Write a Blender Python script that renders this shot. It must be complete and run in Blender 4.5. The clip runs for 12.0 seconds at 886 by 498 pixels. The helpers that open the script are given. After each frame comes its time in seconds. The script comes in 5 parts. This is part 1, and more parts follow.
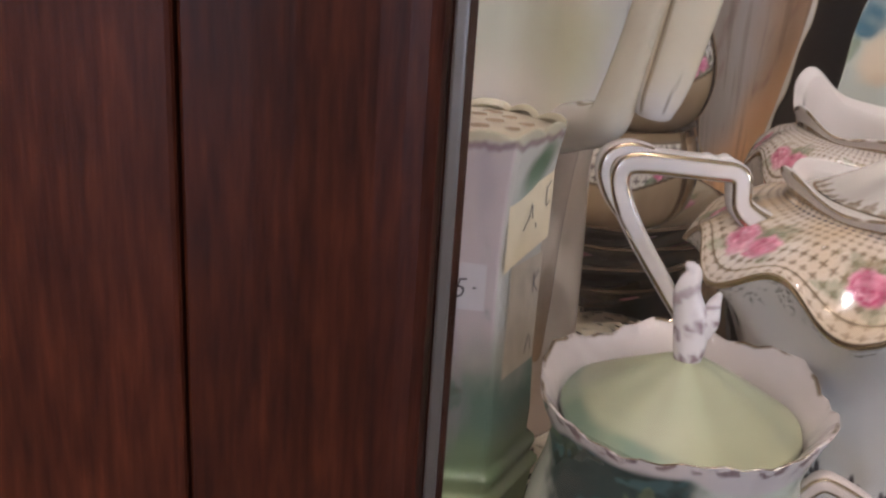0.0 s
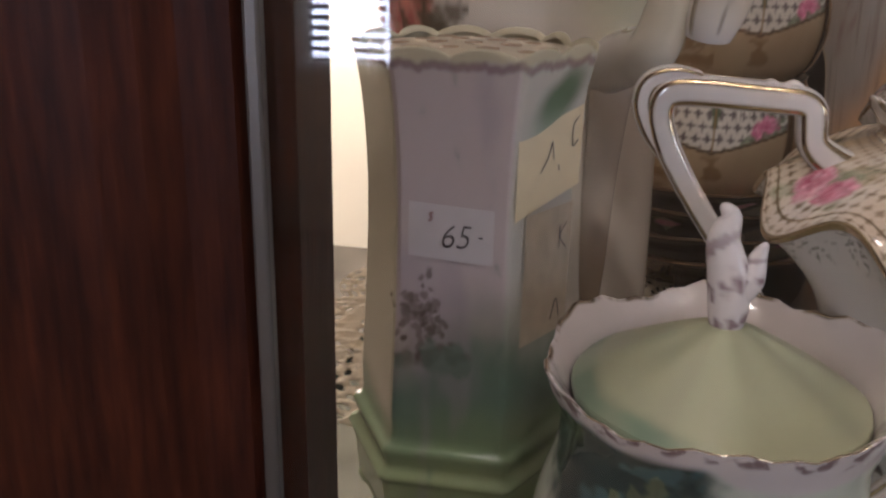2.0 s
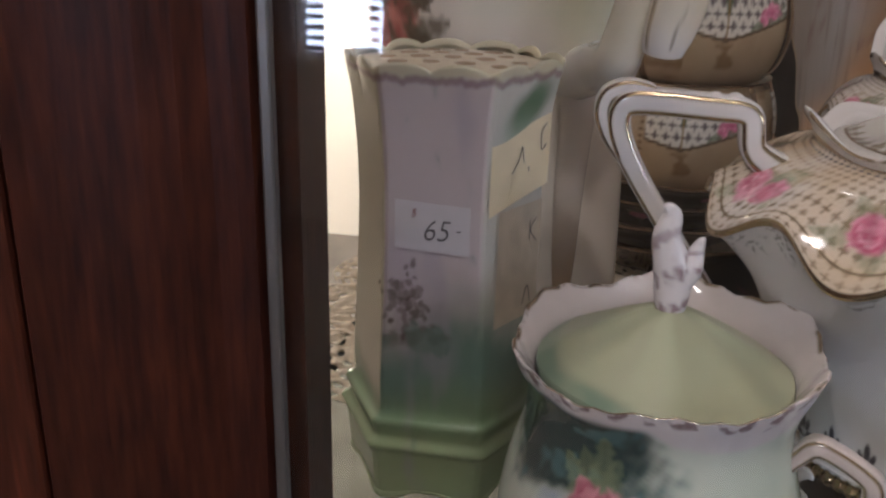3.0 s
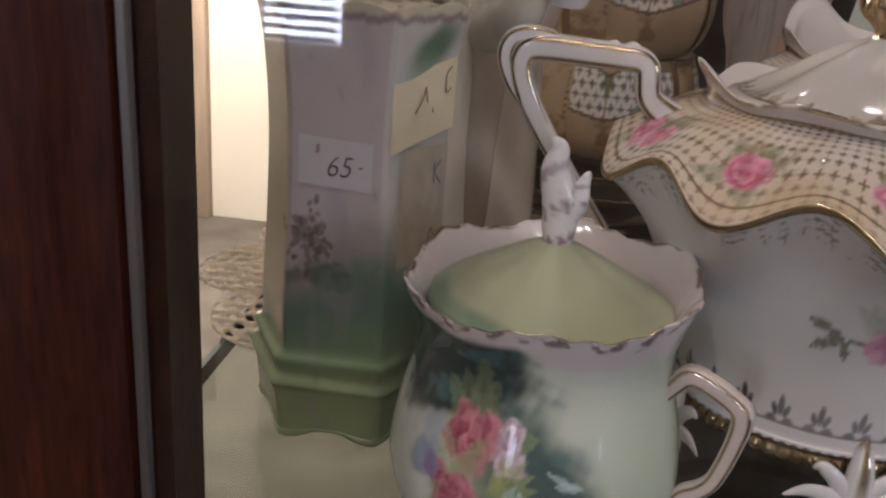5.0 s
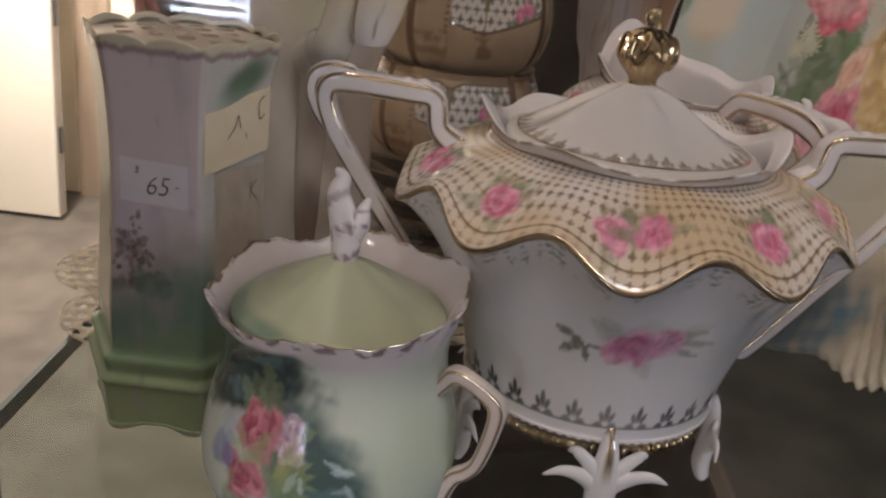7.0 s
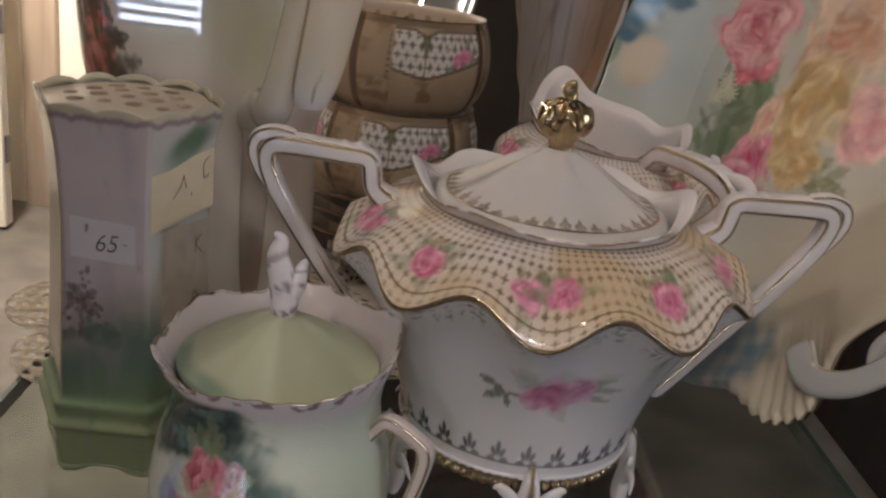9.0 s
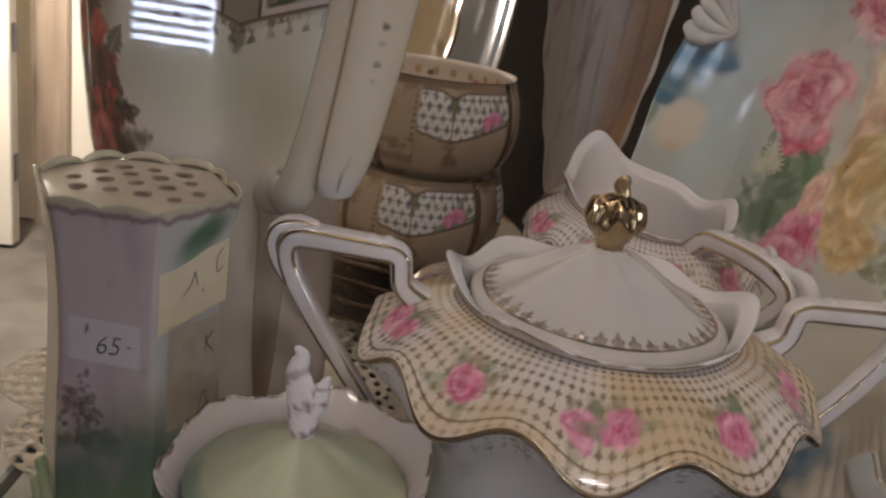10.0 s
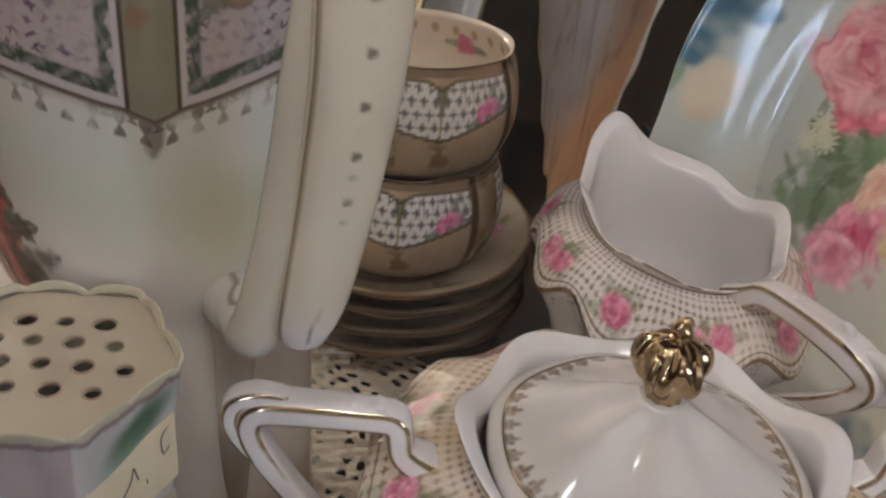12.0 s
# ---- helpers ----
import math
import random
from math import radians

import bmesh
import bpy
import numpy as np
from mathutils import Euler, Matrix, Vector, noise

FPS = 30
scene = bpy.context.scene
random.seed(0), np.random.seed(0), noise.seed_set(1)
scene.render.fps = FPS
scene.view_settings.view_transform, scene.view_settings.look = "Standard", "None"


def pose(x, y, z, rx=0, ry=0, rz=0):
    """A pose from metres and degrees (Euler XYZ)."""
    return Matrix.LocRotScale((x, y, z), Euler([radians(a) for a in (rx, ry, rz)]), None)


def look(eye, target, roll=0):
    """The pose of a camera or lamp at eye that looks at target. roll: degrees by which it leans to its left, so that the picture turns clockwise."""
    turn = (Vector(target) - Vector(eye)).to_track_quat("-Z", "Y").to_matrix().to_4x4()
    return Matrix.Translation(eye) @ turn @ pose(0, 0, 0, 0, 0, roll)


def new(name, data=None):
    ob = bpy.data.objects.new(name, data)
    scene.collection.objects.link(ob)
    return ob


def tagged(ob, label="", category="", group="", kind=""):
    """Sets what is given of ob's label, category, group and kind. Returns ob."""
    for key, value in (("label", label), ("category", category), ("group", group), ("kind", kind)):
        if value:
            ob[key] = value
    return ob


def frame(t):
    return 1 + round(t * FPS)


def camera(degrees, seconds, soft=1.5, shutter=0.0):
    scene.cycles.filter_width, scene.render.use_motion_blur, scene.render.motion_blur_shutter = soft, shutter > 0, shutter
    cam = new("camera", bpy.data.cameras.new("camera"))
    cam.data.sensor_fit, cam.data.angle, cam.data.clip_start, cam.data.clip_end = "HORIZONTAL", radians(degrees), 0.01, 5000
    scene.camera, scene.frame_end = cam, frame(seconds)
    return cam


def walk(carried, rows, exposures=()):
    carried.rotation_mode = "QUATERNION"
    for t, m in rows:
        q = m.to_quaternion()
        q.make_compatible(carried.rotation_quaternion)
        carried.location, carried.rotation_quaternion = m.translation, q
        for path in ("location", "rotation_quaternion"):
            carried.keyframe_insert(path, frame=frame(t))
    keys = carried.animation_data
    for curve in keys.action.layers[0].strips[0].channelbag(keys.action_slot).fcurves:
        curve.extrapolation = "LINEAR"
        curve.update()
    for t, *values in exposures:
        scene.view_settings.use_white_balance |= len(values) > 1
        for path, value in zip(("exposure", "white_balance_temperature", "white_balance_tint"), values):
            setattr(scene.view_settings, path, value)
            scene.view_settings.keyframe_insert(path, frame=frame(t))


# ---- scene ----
cam = camera(53.9, 12.0, soft=2.4)
PATH = [
    (0, (0.002, 0.005, 0.245), (0.014, 1.902, -0.39), 3.9),
    (0.5, (0.019, 0.015, 0.246), (-0.129, 1.899, -0.409), 3.6),
    (1, (0.038, 0.03, 0.246), (-0.167, 1.917, -0.386), 3.3),
    (1.5, (0.039, 0.037, 0.23), (-0.244, 1.909, -0.417), 1.8),
    (2, (0.036, 0.034, 0.226), (-0.277, 1.893, -0.441), 1.5),
    (2.5, (0.033, 0.021, 0.232), (-0.288, 1.874, -0.45), 1.6),
    (3, (0.043, 0.011, 0.236), (-0.254, 1.863, -0.458), 1.7),
    (3.5, (0.047, 0.013, 0.235), (-0.225, 1.87, -0.456), 2.2),
    (3.7, (0.053, 0.013, 0.234), (-0.219, 1.872, -0.45), 2.1),
    (5.5, (0.066, -0.001, 0.221), (-0.087, 1.866, -0.479), 5.8),
    (6, (0.08, -0.004, 0.225), (-0.005, 1.86, -0.495), 6.2),
    (6.5, (0.087, -0.009, 0.235), (0.044, 1.855, -0.489), 6.3),
    (7, (0.094, -0.018, 0.245), (0.085, 1.85, -0.471), 6.8),
    (7.2, (0.096, -0.022, 0.253), (0.116, 1.84, -0.476), 7.2),
    (8.8, (0.101, -0.031, 0.266), (0.186, 1.842, -0.429), 7.4),
    (9, (0.099, -0.031, 0.267), (0.191, 1.842, -0.426), 7.8),
    (9.5, (0.097, -0.023, 0.274), (0.18, 1.859, -0.398), 8.4),
    (10, (0.088, 0.002, 0.281), (0.161, 1.89, -0.374), 8.8),
    (10.5, (0.078, 0.04, 0.303), (0.146, 1.925, -0.361), 7.5),
    (11, (0.077, 0.065, 0.318), (0.175, 1.903, -0.465), 6.0),
    (11.5, (0.079, 0.081, 0.328), (0.209, 1.84, -0.616), 6.0),
    (12, (0.078, 0.092, 0.329), (0.229, 1.814, -0.676), 6.5),
]
walk(cam, [(t, look(eye, target, roll)) for t, eye, target, roll in PATH], exposures=[(0, 0.86, 5400, 20), (0.5, 0.5, 5250, 18), (1.0, 0.3, 5250, 18), (1.5, 0.12, 5400, 18), (2.0, 0.14, 5550, 21), (2.5, 0.26, 5550, 21), (3.0, 0.28, 5250, 18), (3.5, 0.28, 5400, 19), (5.5, 0.12, 5500, 20), (6.0, 0.12, 5550, 21), (7.0, 0.1, 5500, 19), (9.0, 0.02, 5500, 18), (9.5, 0.02, 5500, 18), (10.0, -0.06, 5450, 18), (11.0, -0.14, 5450, 17), (11.5, 0.28, 5300, 15), (12, 0.42, 5250, 15)])

# ---- world and large lights ----
SHELF = 0.075      # top of the glass shelf
FLOOR = -0.75      # floor of the room
world = bpy.data.worlds.new("sky")
scene.world = world
world.use_nodes = True
sky = world.node_tree.nodes.new("ShaderNodeTexSky")
sky.sky_type, sky.sun_disc = "NISHITA", False
sky.sun_elevation, sky.sun_rotation = radians(35), radians(200)
world.node_tree.links.new(sky.outputs[0], world.node_tree.nodes["Background"].inputs[0])
world.node_tree.nodes["Background"].inputs[1].default_value = 0.1


def lamp(name, kind, place, watts, colour, size, target=None):
    data = bpy.data.lights.new(name, kind)
    data.energy, data.color = watts, colour
    if kind == "AREA":
        data.shape, data.size, data.size_y = "RECTANGLE", size[0], size[1]
    else:
        data.shadow_soft_size = size
    ob = new(name, data)
    ob.matrix_world = look(place, target) if target else Matrix.Translation(place)
    return ob


# daylight in the window opening, ceiling lamps of the shop, lamp in the cabinet's top
lamp("window_daylight", "AREA", (-0.775, -2.72, 0.38), 20, (0.86, 0.92, 1.0), (0.31, 1.15), (-0.775, 0.0, 0.38))
lamp("window_daylight", "AREA", (3.25, -1.8, 0.45), 36, (0.9, 0.94, 1.0), (1.3, 1.1), (0.1, 0.25, 0.15))
lamp("shop_bulb", "POINT", (-0.45, -0.75, 1.45), 22, (1.0, 0.82, 0.63), 0.05)
for x, y in ((0.20, -0.75), (0.35, -0.68), (0.50, -0.75)):
    lamp("shop_bulb", "POINT", (x, y, 1.45), 7, (1.0, 0.82, 0.63), 0.025)
# unseen bulb added at door height to brighten the cream door, not on the ceiling
lamp("shop_bulb", "POINT", (-0.95, 1.9, 0.34), 66, (1.0, 0.82, 0.60), 0.06)
lamp("cabinet_bulb", "POINT", (-0.03, 0.17, 0.82), 0.95, (1.0, 0.85, 0.68), 0.02)
lamp("cabinet_bulb", "POINT", (0.10, 0.62, 0.80), 0.55, (1.0, 0.82, 0.62), 0.02)


# ---- helpers ----
def rgb(r, g, b):
    """Linear colour from 8-bit display values."""
    return np.array([((v / 255 + 0.055) / 1.055) ** 2.4 if v > 10 else v / 3294.6 for v in (r, g, b)])


def fbm(x, y, seed=0, octaves=4):
    """Smooth noise, about -1 to 1."""
    rs = np.random.RandomState(seed)
    out = np.zeros(np.broadcast(x, y).shape)
    amp = 1.0
    f = 1.0
    for _ in range(octaves):
        for _ in range(3):
            a = rs.uniform(0, 6.283)
            k = f * rs.uniform(0.7, 1.4)
            out = out + amp * np.sin(k * (np.cos(a) * x + np.sin(a) * y) + rs.uniform(0, 6.283)) / 3
        amp *= 0.55
        f *= 2.1
    return out


def sstep(a, b, x):
    t = np.clip((x - a) / (b - a), 0, 1)
    return t * t * (3 - 2 * t)


def mix(c, d, m):
    """Blend colour array c (..., 3) towards colour d by mask m."""
    return c + (np.asarray(d) - c) * np.asarray(m)[..., None]


def spline(points, n):
    """Catmull-Rom through the rows of points, n samples."""
    p = np.asarray(points, float)
    q = np.vstack([2 * p[0] - p[1], p, 2 * p[-1] - p[-2]])
    s = np.linspace(0, len(p) - 1 - 1e-9, n)
    i = s.astype(int)
    t = (s - i)[:, None]
    a, b, c, d = q[i], q[i + 1], q[i + 2], q[i + 3]
    return 0.5 * (2 * b + (c - a) * t + (2 * a - 5 * b + 4 * c - d) * t ** 2 + (3 * b - a - 3 * c + d) * t ** 3)


def sheet(points, paint=None, gold=None, wrap=True, keep=None):
    """A smooth mesh on a grid of points (rows, columns, 3), with painted colours and gilding."""
    nv, nu = points.shape[:2]
    idx = np.arange(nv * nu).reshape(nv, nu)
    cols = nu if wrap else nu - 1
    a = idx[:-1, :cols]
    b = np.roll(idx, -1, axis=1)[:-1, :cols]
    c = np.roll(idx, -1, axis=1)[1:, :cols]
    d = idx[1:, :cols]
    quads = np.stack([a, b, c, d], -1).reshape(-1, 4)
    if keep is not None:
        quads = quads[keep[:nv - 1, :cols].reshape(-1)]
    me = bpy.data.meshes.new("mesh")
    me.vertices.add(nv * nu)
    me.vertices.foreach_set("co", points.reshape(-1).astype(np.float32))
    me.loops.add(len(quads) * 4)
    me.loops.foreach_set("vertex_index", quads.reshape(-1).astype(np.int32))
    me.polygons.add(len(quads))
    me.polygons.foreach_set("loop_start", (np.arange(len(quads)) * 4).astype(np.int32))
    me.polygons.foreach_set("use_smooth", np.ones(len(quads), bool))
    me.update(calc_edges=True)
    col = np.ones((nv, nu, 4), np.float32)
    col[..., :3] = 0.8 if paint is None else np.clip(paint, 0.002, 0.9)
    col[..., 3] = 0.0 if gold is None else np.clip(gold, 0, 1)
    at = me.color_attributes.new("paint", "FLOAT_COLOR", "POINT")
    at.data.foreach_set("color", col.reshape(-1))
    me.validate()
    return me


def joined(meshes):
    """One mesh out of several, with their paint."""
    bm = bmesh.new()
    for m in meshes:
        bm.from_mesh(m)
    me = bpy.data.meshes.new("mesh")
    bm.to_mesh(me)
    bm.free()
    return me


def tube(path, rx, ry, n=72, m=28, up=(0, 0, 1), paint=None, gold=None, caps=True, boxy=1.0):
    """A tube along a path, half widths rx (sideways) and ry, given at the path's knots."""
    p = spline(path, n)
    k = len(path)
    w = np.interp(np.linspace(0, k - 1, n), np.arange(k), np.broadcast_to(rx, k) * 1.0)
    h = np.interp(np.linspace(0, k - 1, n), np.arange(k), np.broadcast_to(ry, k) * 1.0)
    if caps:
        e = np.minimum(np.arange(n), np.arange(n)[::-1]) / 3.0
        f = np.sqrt(np.clip(1 - (1 - np.clip(e, 0, 1)) ** 2, 0, 1))
        w, h = w * np.maximum(f, 0.02), h * np.maximum(f, 0.02)
    t = np.gradient(p, axis=0)
    t /= np.linalg.norm(t, axis=1)[:, None] + 1e-12
    s = np.cross(t, np.asarray(up, float))
    s /= np.linalg.norm(s, axis=1)[:, None] + 1e-9
    o = np.cross(s, t)
    a = np.linspace(0, 2 * np.pi, m, endpoint=False)
    ca, sa = np.sign(np.cos(a)) * np.abs(np.cos(a)) ** boxy, np.sign(np.sin(a)) * np.abs(np.sin(a)) ** boxy
    pts = p[:, None] + s[:, None] * ca[None, :, None] * w[:, None, None] + o[:, None] * sa[None, :, None] * h[:, None, None]
    L = np.linspace(0, 1, n)[:, None] * np.ones((1, m))
    A = np.ones((n, 1)) * a[None]
    col = paint(L, A) if paint else None
    gl = gold(L, A) if gold else None
    return sheet(pts, col, gl)


def from_bm(bm):
    me = bpy.data.meshes.new("mesh")
    bm.to_mesh(me)
    bm.free()
    return me


def box(x0, x1, y0, y1, z0, z1, bevel=0.0, seg=2):
    bm = bmesh.new()
    bmesh.ops.create_cube(bm, size=1)
    for v in bm.verts:
        v.co = Vector(((x0 + x1) / 2 + v.co.x * (x1 - x0), (y0 + y1) / 2 + v.co.y * (y1 - y0), (z0 + z1) / 2 + v.co.z * (z1 - z0)))
    if bevel:
        bmesh.ops.bevel(bm, geom=bm.edges[:], offset=bevel, segments=seg, profile=0.5, affect="EDGES")
    return from_bm(bm)


def part(name, me, material, parent=None, label=""):
    ob = new(name, me)
    if not me.materials:
        me.materials.append(material)
    if parent:
        ob.parent = parent
    return tagged(ob, label) if label else ob


def thing(name, label, category, place=(0, 0, 0), group="", kind=""):
    ob = new(name)
    ob.location = place
    ob.empty_display_size = 0.02
    return tagged(ob, label, category, group, kind)


# ---- materials ----
def material(name):
    m = bpy.data.materials.new(name)
    m.use_nodes = True
    n = m.node_tree.nodes
    return m, n, m.node_tree.links, n["Principled BSDF"]


def noise_of(n, l, scale, detail=4, coords="Object", stretch=None):
    tc = n.new("ShaderNodeTexCoord")
    t = n.new("ShaderNodeTexNoise")
    t.inputs["Scale"].default_value, t.inputs["Detail"].default_value = scale, detail
    if stretch:
        mp = n.new("ShaderNodeMapping")
        mp.inputs["Scale"].default_value = stretch
        l.new(tc.outputs[coords], mp.inputs[0])
        l.new(mp.outputs[0], t.inputs["Vector"])
    else:
        l.new(tc.outputs[coords], t.inputs["Vector"])
    return t


def ramp(n, l, src, stops):
    r = n.new("ShaderNodeValToRGB")
    e = r.color_ramp.elements
    while len(e) < len(stops):
        e.new(0.5)
    for k, (p, c) in zip(e, stops):
        k.position, k.color = p, (*c, 1)
    l.new(src, r.inputs[0])
    return r


def porcelain(name, rough=0.07, bump=0.03, dull=0.0, gild=(0.43, 0.31, 0.165)):
    """Glazed china with painted decoration and gilding."""
    m, n, l, b = material(name)
    at = n.new("ShaderNodeAttribute")
    at.attribute_name = "paint"
    fine = noise_of(n, l, 220, 3)
    big = noise_of(n, l, 26, 4)
    r1 = ramp(n, l, big.outputs[0], [(0.3, (0.91, 0.90, 0.88)), (0.7, (1, 1, 1))])
    mul = n.new("ShaderNodeMix")
    mul.data_type, mul.blend_type = "RGBA", "MULTIPLY"
    mul.inputs[0].default_value = 1
    l.new(at.outputs["Color"], mul.inputs[6])
    l.new(r1.outputs[0], mul.inputs[7])
    gm = n.new("ShaderNodeMix")
    gm.data_type = "RGBA"
    l.new(at.outputs["Alpha"], gm.inputs[0])
    l.new(mul.outputs[2], gm.inputs[6])
    gm.inputs[7].default_value = (*gild, 1)
    l.new(gm.outputs[2], b.inputs["Base Color"])
    l.new(at.outputs["Alpha"], b.inputs["Metallic"])
    rr = n.new("ShaderNodeMapRange")
    rr.inputs["To Min"].default_value, rr.inputs["To Max"].default_value = rough, rough + 0.06
    l.new(fine.outputs[0], rr.inputs["Value"])
    l.new(rr.outputs[0], b.inputs["Roughness"])
    bp = n.new("ShaderNodeBump")
    bp.inputs["Strength"].default_value, bp.inputs["Distance"].default_value = bump, 0.002
    l.new(big.outputs[0], bp.inputs["Height"])
    l.new(bp.outputs[0], b.inputs["Normal"])
    b.inputs["IOR"].default_value = 1.5
    return m


def wood(name, dark, light, scale=60, rough=0.3, stretch=(1, 1, 0.06), coat=0.3):
    m, n, l, b = material(name)
    g = noise_of(n, l, scale, 6, stretch=stretch)
    s = noise_of(n, l, scale * 0.22, 3, stretch=(1, 1, 0.25))
    r1 = ramp(n, l, g.outputs[0], [(0.3, dark), (0.55, tuple(np.array(dark) * 0.55 + np.array(light) * 0.45)), (0.75, light)])
    r2 = ramp(n, l, s.outputs[0], [(0.3, (0.72, 0.68, 0.66)), (0.65, (1.12, 1.08, 1.05))])
    mul = n.new("ShaderNodeMix")
    mul.data_type, mul.blend_type = "RGBA", "MULTIPLY"
    mul.inputs[0].default_value = 1
    l.new(r1.outputs[0], mul.inputs[6])
    l.new(r2.outputs[0], mul.inputs[7])
    l.new(mul.outputs[2], b.inputs["Base Color"])
    b.inputs["Roughness"].default_value = rough
    b.inputs["Specular IOR Level"].default_value = 0.16
    b.inputs["Coat Weight"].default_value, b.inputs["Coat Roughness"].default_value = coat, 0.2
    bp = n.new("ShaderNodeBump")
    bp.inputs["Strength"].default_value, bp.inputs["Distance"].default_value = 0.15, 0.0006
    l.new(g.outputs[0], bp.inputs["Height"])
    l.new(bp.outputs[0], b.inputs["Normal"])
    return m


def plain(name, colour, rough=0.6, metal=0.0, var=0.12, scale=30, bump=0.1, stretch=None):
    m, n, l, b = material(name)
    t = noise_of(n, l, scale, 5, stretch=stretch)
    lo = tuple(c * (1 - var) for c in colour)
    hi = tuple(min(1, c * (1 + var)) for c in colour)
    r1 = ramp(n, l, t.outputs[0], [(0.3, lo), (0.7, hi)])
    l.new(r1.outputs[0], b.inputs["Base Color"])
    b.inputs["Roughness"].default_value, b.inputs["Metallic"].default_value = rough, metal
    bp = n.new("ShaderNodeBump")
    bp.inputs["Strength"].default_value, bp.inputs["Distance"].default_value = bump, 0.001
    l.new(t.outputs[0], bp.inputs["Height"])
    l.new(bp.outputs[0], b.inputs["Normal"])
    return m


def clear_glass(name, tint, ior=1.5, rough=0.02):
    """Thin clear glass: passes light straight, mirrors by Fresnel."""
    m, n, l, b = material(name)
    tr = n.new("ShaderNodeBsdfTransparent")
    tr.inputs[0].default_value = (*tint, 1)
    gl = n.new("ShaderNodeBsdfGlossy")
    gl.inputs["Roughness"].default_value = rough
    lw = n.new("ShaderNodeLayerWeight")
    lw.inputs[0].default_value = 0.5
    pw = n.new("ShaderNodeMath")
    pw.operation = "POWER"
    pw.inputs[1].default_value = 5
    l.new(lw.outputs["Facing"], pw.inputs[0])
    fr = n.new("ShaderNodeMath")
    fr.operation = "MULTIPLY_ADD"
    f0 = ((ior - 1) / (ior + 1)) ** 2
    fr.inputs[1].default_value, fr.inputs[2].default_value = 1 - f0, f0
    l.new(pw.outputs[0], fr.inputs[0])
    mx = n.new("ShaderNodeMixShader")
    l.new(fr.outputs[0], mx.inputs[0])
    l.new(tr.outputs[0], mx.inputs[1])
    l.new(gl.outputs[0], mx.inputs[2])
    l.new(mx.outputs[0], n["Material Output"].inputs[0])
    return m


def glowing(name, colour, strength):
    m, n, l, b = material(name)
    e = n.new("ShaderNodeEmission")
    e.inputs[0].default_value, e.inputs[1].default_value = (*colour, 1), strength
    l.new(e.outputs[0], n["Material Output"].inputs[0])
    return m


CHINA = porcelain("painted_porcelain")
CHINA_MATT = porcelain("dull_porcelain", 0.32)
CHINA_SOFT = porcelain("satin_porcelain", 0.13)
LUSTRE = porcelain("lustre_porcelain", 0.10, gild=(0.22, 0.145, 0.08))
MAHOGANY = wood("mahogany", (0.018, 0.0044, 0.0022), (0.052, 0.0132, 0.0053), 820, 0.42, (1, 1, 0.11), 0.0)
# the same mahogany about a third lighter: light on the left board, put into its colour
FRAMEWOOD = wood("lit_mahogany", (0.024, 0.0060, 0.0029), (0.070, 0.0182, 0.0074), 800, 0.42, (1, 1, 0.10), 0.0)
DARKWOOD = wood("dark_cabinet_wood", (0.012, 0.008, 0.006), (0.05, 0.03, 0.02), 40, 0.4)
PANE = clear_glass("window_glass", (0.97, 0.98, 0.97))
SHELFGLASS = clear_glass("shelf_glass", (0.86, 0.90, 0.87), rough=0.003)
GREENEDGE = plain("glass_edge", (0.022, 0.050, 0.032), 0.5, var=0.3)
BEAD = plain("grey_bead", (0.13, 0.12, 0.11), 0.35, 0.7)
LACE = plain("crochet_cotton", (0.70, 0.61, 0.46), 0.9, scale=900, bump=0.6, var=0.2)
PAPER = plain("tag_paper", (0.62, 0.575, 0.60), 0.7, scale=200, var=0.05)
CREAMPAPER = plain("cream_paper", (0.78, 0.66, 0.45), 0.7, scale=200, var=0.06)
INK = plain("ink", (0.085, 0.07, 0.08), 0.7)
REDINK = plain("red_ink", (0.22, 0.05, 0.05), 0.7)
WALLPAINT = plain("cream_wall_paint", (0.88, 0.81, 0.66), 0.7, scale=3, var=0.06)
GREYWALL = plain("shop_wall_paint", (0.42, 0.37, 0.31), 0.8, scale=3, var=0.1)
CEIL = plain("ceiling_paint", (0.68, 0.65, 0.6), 0.9, scale=3, var=0.05)
CARPET = plain("beige_carpet", (0.175, 0.155, 0.127), 0.95, scale=9, var=0.25, bump=0.4)
BLIND = plain("blind_vinyl", (0.36, 0.37, 0.40), 0.5)


# ---- the room ----
def structure(name, me, mat, label, category):
    ob = new(name, me)
    me.materials.append(mat)
    return tagged(ob, label, category, kind="structure")


def joined_boxes(*boxes):
    return joined([box(*b) for b in boxes])


structure("floor", box(-3.2, 3.2, -2.8, 3.0, FLOOR - 0.1, FLOOR), CARPET, "worn beige carpeted shop floor", "floor")
structure("ceiling", box(-3.2, 3.2, -2.8, 3.0, 1.75, 1.85), CEIL, "plain white painted shop ceiling", "ceiling")
structure("wall_north", box(-3.2, 3.2, 2.7, 2.8, FLOOR, 1.75), WALLPAINT, "cream painted wall at the back of the shop", "wall")
structure("wall_west", box(-3.2, -3.1, -2.7, 2.7, FLOOR, 1.75), GREYWALL, "beige painted shop side wall", "wall")
structure("wall_east", joined_boxes((3.1, 3.2, -2.7, -2.45, FLOOR, 1.75), (3.1, 3.2, -1.15, 2.7, FLOOR, 1.75), (3.1, 3.2, -2.45, -1.15, FLOOR, -0.1), (3.1, 3.2, -2.45, -1.15, 1.0, 1.75)), GREYWALL, "beige shop side wall with a window opening", "wall")
WX0, WX1, WZ0, WZ1 = -0.94, -0.61, -0.20, 0.95
WY = -2.6
